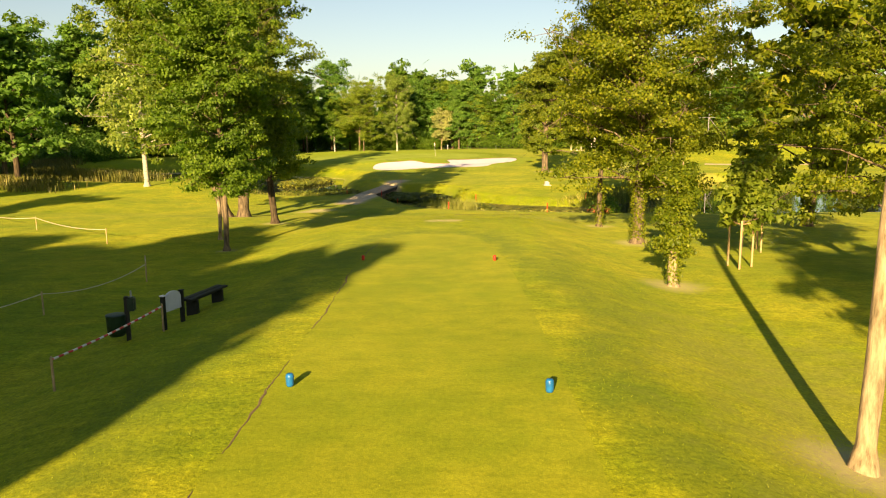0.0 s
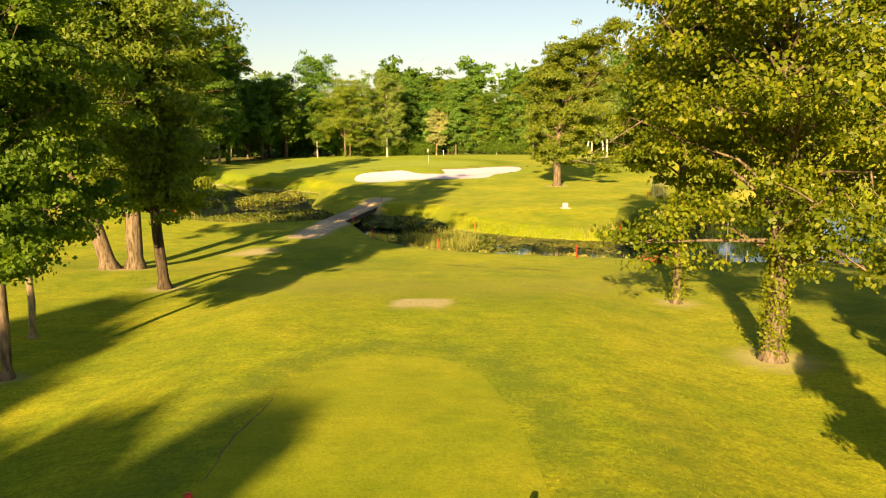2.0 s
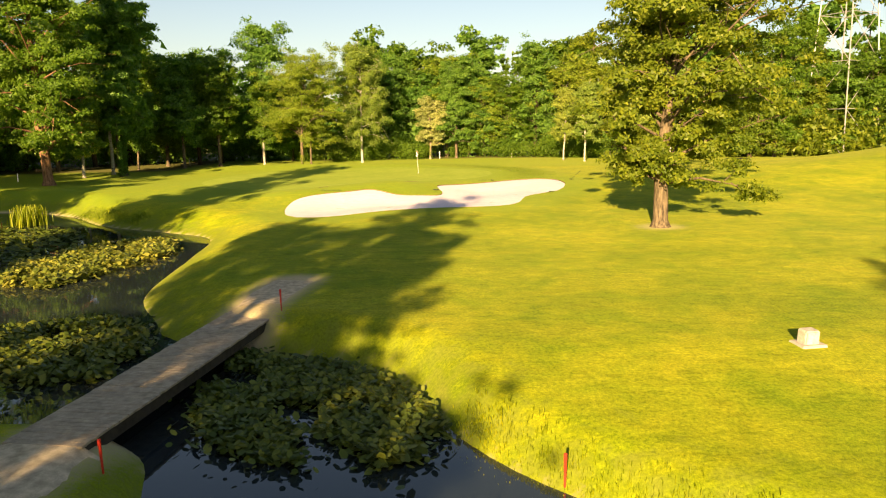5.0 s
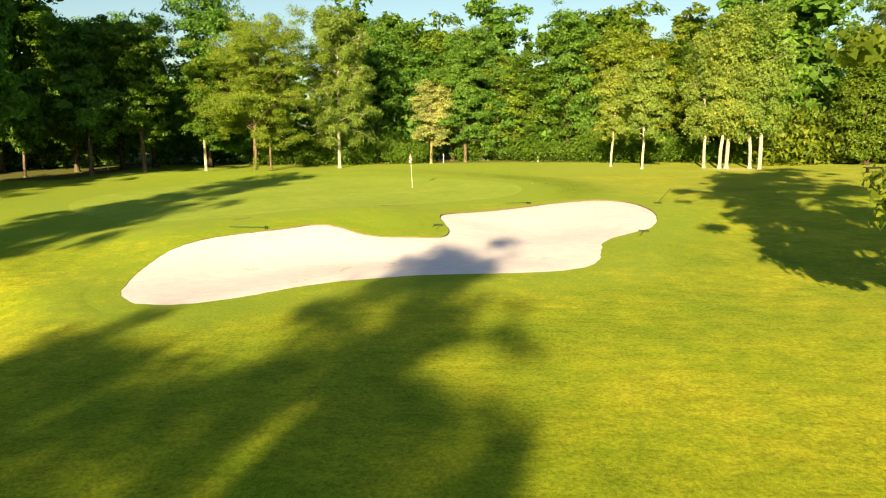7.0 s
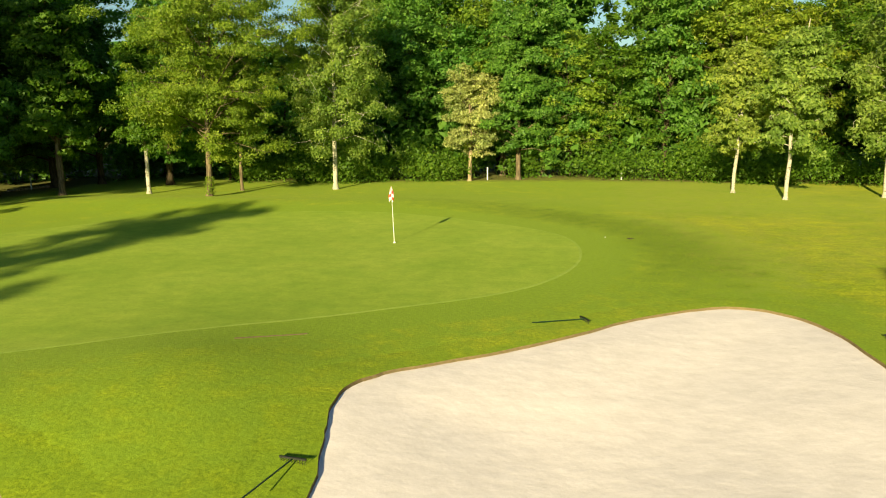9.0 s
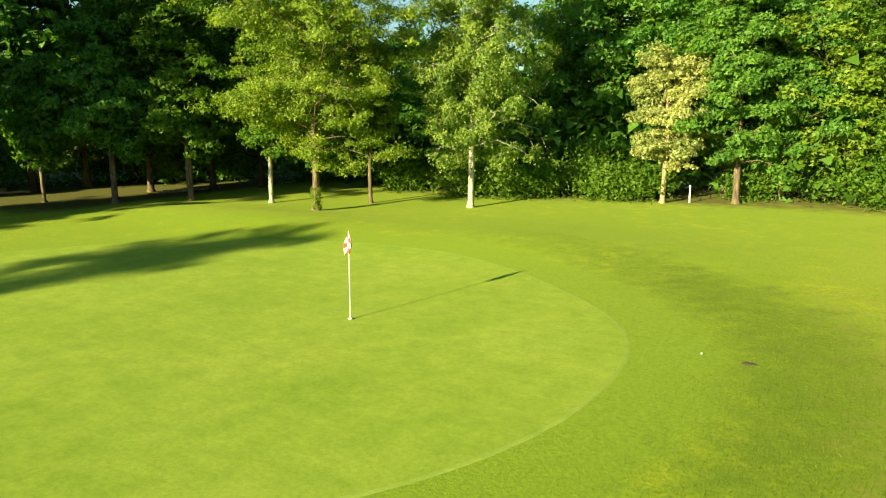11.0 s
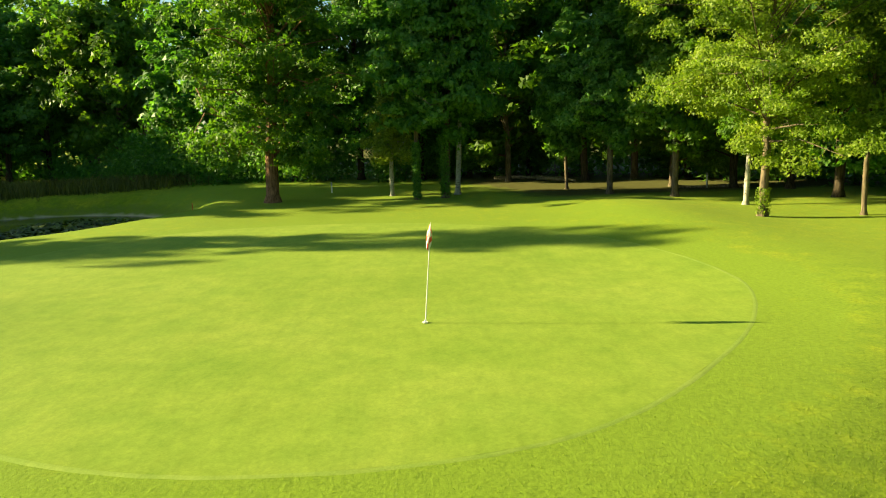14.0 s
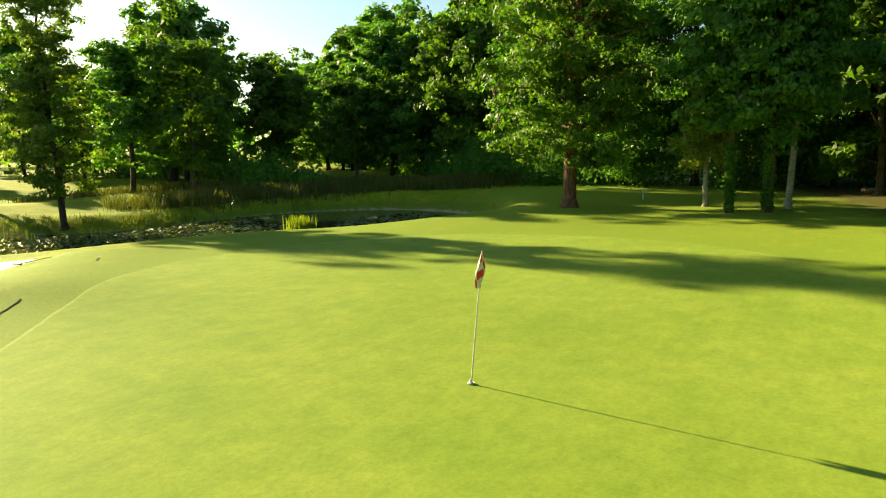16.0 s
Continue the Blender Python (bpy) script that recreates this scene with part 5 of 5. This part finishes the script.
def rake(x, y, turn, tilt, label):
    ob = thing("bunker_rake", x, y, float(land(x, y)) + 0.07, label, "rake", "bunker rakes", turn)
    part("handle", rod(bmesh.new(), (0, 0, 0.0), (0, 1.35, 0.05 + tilt), 0.012, 8), GREEN_PAINT, ob)
    part("head", box(bmesh.new(), (0.42, 0.035, 0.03), (0, 0, 0.01), None, 0.005), BLACK_WOOD, ob)
    for i in range(10):
        part("tine", rod(bmesh.new(), (-0.19 + i * 0.042, 0, 0.0), (-0.19 + i * 0.042, 0.0, -0.07), 0.005, 5), BLACK_WOOD, ob)


rake(-6.15, 88.62, 98, 0.0, "green-handled bunker rake lying on the upper lip")
rake(0.42, 90.72, 172, 0.04, "bunker rake lying in the notch of the bunker")
rake(4.7, 98.25, 118, 0.0, "bunker rake lying on the grass above the sand")
rake(8.55, 89.75, 162, 0.0, "bunker rake lying on the grass beside the sand")
rake(11.0, 97.4, -40, 0.55, "bunker rake propped up at the bunker end")

# a pale block on the fairway bank
block = thing("marker_block", 10.4, 54.8, at(10.4, 54.8), "white-painted stone block on the fairway bank", "marker", turn=12)
part("block", box(bmesh.new(), (0.36, 0.32, 0.36), (0, 0, 0.17), Matrix.Rotation(0.06, 4, "X"), 0.03), CHALK, block)
part("footing", box(bmesh.new(), (0.62, 0.55, 0.08), (0, 0, 0.0), None, 0.02), STONE, block)

# small white posts on the wood edge
for x, y, h in ((-37.1, 101.8, 0.75), (-30.6, 125.2, 0.9), (-0.9, 133.2, 0.9), (8.4, 133.6, 0.6)):
    ob = thing("marker_post", x, y, at(x, y), "slim white boundary post at the wood edge", "post", "boundary posts")
    part("post", mesh_of("post", *lathe([(0.045, -0.2), (0.045, h - 0.03), (0.03, h), (0.0, h)], 10)), WHITE_PAINT, ob)

# fallen logs on the wood floor
for x, y, ln, r, t in ((-42.5, 113.5, 5.5, 0.16, 70), (-40.5, 116.5, 3.5, 0.12, 40), (-31, 123.5, 4.0, 0.11, 80)):
    rng = np.random.default_rng(int(ln * 10))
    k = np.linspace(0, 1, 7)
    ob = thing("log", x, y, at(x, y) + r * 0.8, "fallen pale log on the woodland floor", "log", "fallen logs", t)
    part("log", smoothed(mesh_of("log", *tube(np.column_stack([k * ln, rng.normal(0, 0.05, 7), rng.normal(0, 0.02, 7)]), r * (1 - 0.4 * k), 9))), BARK_PALE, ob)

# ---- beside the tee: sign, bench, bin, rope ----
sign = thing("tee_sign", -2.45, 6.65, at(-2.45, 6.65), "tee sign with an arched pale board on black posts", "sign", turn=74)
for s in (-0.3, 0.3):
    part("post", box(bmesh.new(), (0.085, 0.085, 0.84), (s, 0, 0.3), None, 0.012), BLACK_WOOD, sign)
    part("post_cap", box(bmesh.new(), (0.105, 0.105, 0.025), (s, 0, 0.732), None, 0.006), WHITE_PAINT if s < 0 else BLACK_WOOD, sign)
bm = bmesh.new()
arc = [(-0.255, 0.36), (0.255, 0.36)] + [(0.255 * math.cos(a), 0.62 + 0.16 * math.sin(a)) for a in np.linspace(0, math.pi, 13)]
front = bm.faces.new([bm.verts.new((x, -0.02, z)) for x, z in arc])
made = bmesh.ops.extrude_face_region(bm, geom=[front])
bmesh.ops.translate(bm, verts=[g for g in made["geom"] if isinstance(g, bmesh.types.BMVert)], vec=(0, 0.04, 0))
bmesh.ops.recalc_face_normals(bm, faces=bm.faces)
part("board", bm, BOARD_FACE, sign, "arched pale sign board")


def bench(x, y, turn, label):
    ob = thing("bench", x, y, at(x, y), label, "bench", "benches", turn)
    for i in (-1, 1):
        part("seat_plank", box(bmesh.new(), (1.6, 0.15, 0.05), (0, i * 0.08, 0.37), None, 0.012), BLACK_WOOD, ob)
    for s in (-0.54, 0.54):
        bm = box(bmesh.new(), (0.15, 0.28, 0.44), (s, 0, 0.125), None, 0.02)
        for v in bm.verts:
            if v.co.z > 0.2:
                v.co.x = s + (v.co.x - s) * 0.65
        part("leg", bm, BLACK_WOOD, ob)
    part("brace", box(bmesh.new(), (1.0, 0.06, 0.06), (0, 0, 0.31), None, 0.008), BLACK_WOOD, ob)


bench(-2.3, 8.15, 79, "low black wooden bench beside the tee sign")
bench(30.5, 114.2, 5, "black wooden bench under the birches")

bin_ = thing("ball_washer", -3.2, 6.1, at(-3.2, 6.1), "dark green ball washer and bin on a post", "ball washer", turn=20)
part("post", box(bmesh.new(), (0.09, 0.09, 1.05), (0, 0, 0.42), None, 0.01), BLACK_WOOD, bin_)
part("bin", smoothed(mesh_of("bin", *lathe([(0.0, 0.12), (0.15, 0.12), (0.19, 0.2), (0.2, 0.55), (0.21, 0.57), (0.19, 0.58), (0.0, 0.57)], 16))), GREEN_PAINT, bin_).location = (-0.22, 0, 0)
part("washer", box(bmesh.new(), (0.16, 0.2, 0.3), (0.1, 0, 0.78), None, 0.03), GREEN_PAINT, bin_)
part("plunger", rod(bmesh.new(), (0.1, 0, 0.9), (0.1, 0, 1.06), 0.018, 8), STEEL, bin_)


def rope_fence(points, label, tall=0.62, sag=0.1, mat=ROPE, thick=0.012):
    x0, y0 = points[0]
    ob = thing("rope_fence", x0, y0, at(x0, y0), label, "rope fence", "rope fences")
    tops = []
    for x, y in points:
        z = at(x, y) - at(x0, y0)
        part("post", mesh_of("post", *lathe([(0.022, -0.15), (0.022, tall - 0.01), (0.014, tall + 0.01), (0.0, tall + 0.01)], 8)), WOOD_STAKE, ob).location = (x - x0, y - y0, z)
        tops.append(np.array([x - x0, y - y0, z + tall - 0.05]))
    for a, b in zip(tops[:-1], tops[1:]):
        k = np.linspace(0, 1, 9)
        line = a + (b - a) * k[:, None]
        line[:, 2] -= sag * 4 * k * (1 - k)
        part("rope", mesh_of("rope", *tube(line, np.full(9, thick), 6)), mat, ob)


rope_fence([(-2.95, 2.9), (-2.5, 6.22)], "red and white striped tape tied to the tee sign", 0.6, 0.04, TAPE, 0.02)
rope_fence([(-9.5, 4.0), (-6.8, 9.0), (-6.0, 13.1), (-6.6, 14.4)], "sagging pale rope on short posts round the practice green", 0.6, 0.22)
rope_fence([(-11.2, 20.9), (-17.0, 25.5), (-23.0, 29.5)], "pale rope on short posts beyond the practice green", 0.65, 0.16)


# ---- staked saplings on the pond bank ----
def sapling(x, y, seed, turn):
    tree("sapling", x, y, "staked sapling with a small leafy crown", grow(seed, 4.0, 1.3, 1.0, "oval", 3200, 0.16, 22, 0.035, (0, 0), 0.3, 0.34), BARK_GREY, LEAF_OAK, turn, 1, "staked saplings")
    frame_ = thing("tree_support", x, y, at(x, y), "pale timber stakes with crossbars round a sapling", "tree support", "sapling supports")
    feet = [(0.42 * math.cos(radians(turn + 120 * k)), 0.42 * math.sin(radians(turn + 120 * k))) for k in range(3)]
    for k, (sx, sy) in enumerate(feet):
        dz = at(x + sx, y + sy) - at(x, y)
        part("stake", mesh_of("stake", *lathe([(0.035, -0.2), (0.035, 1.55), (0.028, 1.58), (0.0, 1.58)], 9)), WOOD_STAKE, frame_).location = (sx, sy, dz)
        ex, ey = feet[(k + 1) % 3]
        part("crossbar", rod(bmesh.new(), (sx, sy, 1.46), (ex, ey, 1.46), 0.022, 6), WOOD_STAKE, frame_)


sapling(12.75, 15.3, 131, 10)
sapling(14.4, 18.6, 132, 50)

# ---- lattice pylon beyond the wood ----
px_, py_ = 47.0, 127.7
pylon = thing("pylon", px_, py_, at(px_, py_), "pale steel lattice pylon rising over the trees", "pylon", turn=25)


def pylon_corner(k, z):
    w = 2.7 * (1 - z / 58) + 0.2
    return Vector((w * (1 if k in (0, 3) else -1), w * (1 if k < 2 else -1), z))


for k in range(4):
    part("leg", rod(bmesh.new(), pylon_corner(k, -0.3), pylon_corner(k, 44), 0.08, 6), STEEL, pylon)
for level in range(8):
    z0, z1 = level * 5.4, level * 5.4 + 5.4
    for k in range(4):
        a, b = (k, (k + 1) % 4) if level % 2 else ((k + 1) % 4, k)
        part("brace", rod(bmesh.new(), pylon_corner(a, z0), pylon_corner(b, z1), 0.04, 5), STEEL, pylon)
        part("girt", rod(bmesh.new(), pylon_corner(k, z1), pylon_corner((k + 1) % 4, z1), 0.04, 5), STEEL, pylon)

# russet shrub on the bank, and a lost ball with a divot by the green
thicket("shrub", "small russet shrub on the pond bank", [(11.5, 35.2), (11.8, 35.1)], 0.4, 0.5, 260, 0.09, plain("russet_leaves", (0.3, 0.09, 0.03), 0.7), 133, 0.0, 0.3, "shrub")
thicket("shrub", "dark green shrub on the pond bank", [(11.9, 35.6), (12.3, 35.5)], 0.5, 1.0, 1100, 0.11, LEAF_ASH, 134, 0.0, 0.3, "shrub")
ball = part("golf_ball", smoothed(mesh_of("golf_ball", *lathe([(0.0, 0.0), (0.012, 0.003), (0.0195, 0.012), (0.0215, 0.0215), (0.0195, 0.031), (0.012, 0.04), (0.0, 0.043)], 14))), WHITE_PAINT)
ball.location = (5.85, 109.5, at(5.85, 109.5))
tagged(ball, "white golf ball lying in the fringe grass", "golf ball")


a = np.linspace(0, 2 * np.pi, 14, endpoint=False)
rng_div = np.random.default_rng(170)
ring = np.column_stack([np.cos(a) * 0.15, np.sin(a) * 0.07]) * rng_div.uniform(0.7, 1.25, (14, 1)) + [6.75, 109.4]
inner = [6.75, 109.4] + (ring - [6.75, 109.4]) * 0.55
div_v = np.vstack([np.column_stack([ring, height(ring[:, 0], ring[:, 1]) + 0.004]), np.column_stack([inner, height(inner[:, 0], inner[:, 1]) + 0.022 + rng_div.uniform(0, 0.012, 14)])])
div_bm = bmesh.new()
div_p = [div_bm.verts.new(v) for v in div_v]
for i in range(14):
    div_bm.faces.new((div_p[i], div_p[(i + 1) % 14], div_p[14 + (i + 1) % 14], div_p[14 + i]))
div_bm.faces.new(div_p[14:])
tagged(part("divot", div_bm, BEAM_WOOD), "torn dark divot lying in the rough grass", "divot")

# footprints and scuffs left in the sand; the hollows' shade is their darker colour
rng_step = np.random.default_rng(160)
step_v, step_f = [], []
for mark_x, mark_y, along_x, along_y, count in ((-2.42, 83.25, 0.25, 1.1, 26), (-3.4, 81.8, 0.3, 0.3, 6), (-4.8, 85.1, 0.1, 0.1, 2), (-5.9, 88.0, 0.5, 0.2, 4), (-5.8, 84.1, 0.5, 0.2, 6), (4.0, 85.0, 0.5, 0.15, 5), (5.85, 89.4, 0.4, 0.1, 4), (-0.9, 84.7, 0.7, 0.2, 5)):
    for k in range(count):
        f = rng_step.uniform(0, 1)
        cx, cy = mark_x + along_x * f + rng_step.normal(0, 0.09), mark_y + along_y * f + rng_step.normal(0, 0.06)
        a = np.arange(9) * 2 * np.pi / 9
        turn, long_ = rng_step.uniform(0, 6.3), rng_step.uniform(0.035, 0.095)
        base = sum(len(v) for v in step_v)
        uneven = rng_step.uniform(0.65, 1.3, 9)
        for r, dz in ((1.45, -0.006), (0.9, 0.011), (0.5, -0.001)):
            lx, ly = np.cos(a) * long_ * r * uneven, np.sin(a) * long_ * 0.65 * r * uneven
            wx, wy = cx + lx * math.cos(turn) - ly * math.sin(turn), cy + lx * math.sin(turn) + ly * math.cos(turn)
            step_v.append(np.column_stack([wx, wy, sand_top(wx, wy) + dz]))
        i = np.arange(9)
        j = (i + 1) % 9
        for ring in (0, 9):
            step_f.append(np.column_stack([base + ring + i, base + ring + j, base + ring + 9 + j, base + ring + 9 + i]))
        step_f.append(base + 18 + np.array([[0, 1, 2, 3], [0, 3, 4, 8], [4, 5, 7, 8], [5, 6, 7, 7]])[:3])
tagged(part("footprints", mesh_of("footprints", np.concatenate(step_v), np.concatenate(step_f)), PRINT_SHADE_SAND), "trails of footprints pressed into the bunker sand", "footprints", kind="stuff")


# ---- unmown tufts where the grass is rough ----
def turf_tufts(name, label, outline, count, tall, seed, mat):
    rng = np.random.default_rng(seed + 2)
    q = scatter(outline, count, seed)
    p = clumped(q + rng.normal(0, 0.9, q.shape), seed + 1, 0.12, 2)
    n = len(p)
    z = height(p[:, 0], p[:, 1])
    a, b = rng.uniform(0, 2 * np.pi, (2, n))
    side = np.column_stack([np.cos(a), np.sin(a), 0 * a]) * 0.006
    foot = np.column_stack([p, z - 0.005])
    h = tall * rng.uniform(0.4, 1.1, n)
    tip = np.column_stack([p + np.column_stack([np.cos(b), np.sin(b)]) * (h * 0.8)[:, None], z + h])
    v = np.stack([foot - side, foot + side, tip], 1).reshape(-1, 3)
    tagged(part(name, mesh_of(name, v, np.arange(3 * n).reshape(n, 3)), mat), label, "grass", kind="stuff")


turf_tufts("rough_grass", "tufted rough on the slope below the tee", curve([(-4, 20), (0, 19.6), (4, 20.5), (9, 22), (11, 30), (8, 36.5), (2, 38.8), (-3, 40), (-6, 32)]), 24000, 0.024, 141, LEAF_TURF)
turf_tufts("rough_grass", "tufted rough beside the tee", curve([(6.2, -3), (9, -2), (9.4, 8), (9, 17), (6.0, 19), (5.8, 8)]), 3500, 0.03, 144, LEAF_TURF)
turf_tufts("rough_grass", "tufted rough on the shaded side of the tee", curve([(-4, -3), (0.6, -4), (0.4, 8), (0.2, 17), (-3.5, 17), (-5, 8)]), 3000, 0.03, 147, LEAF_TURF)
turf_tufts("rough_grass", "tufted rough round the putting green", curve([(6.4, 101), (9, 101), (10, 107), (8, 113), (4.5, 117), (3, 115.4), (5.6, 112), (6.6, 106)]), 15000, 0.035, 150, LEAF_ROUGHTURF)
turf_tufts("rough_grass", "coarse yellowing tufts at the foot of the tee", curve([(-1.5, 19.5), (2.5, 19.6), (6.5, 18.6), (9, 20), (8, 24.5), (5, 27), (1.5, 26.5), (-1.5, 24)]), 9000, 0.028, 153, LEAF_TURF)
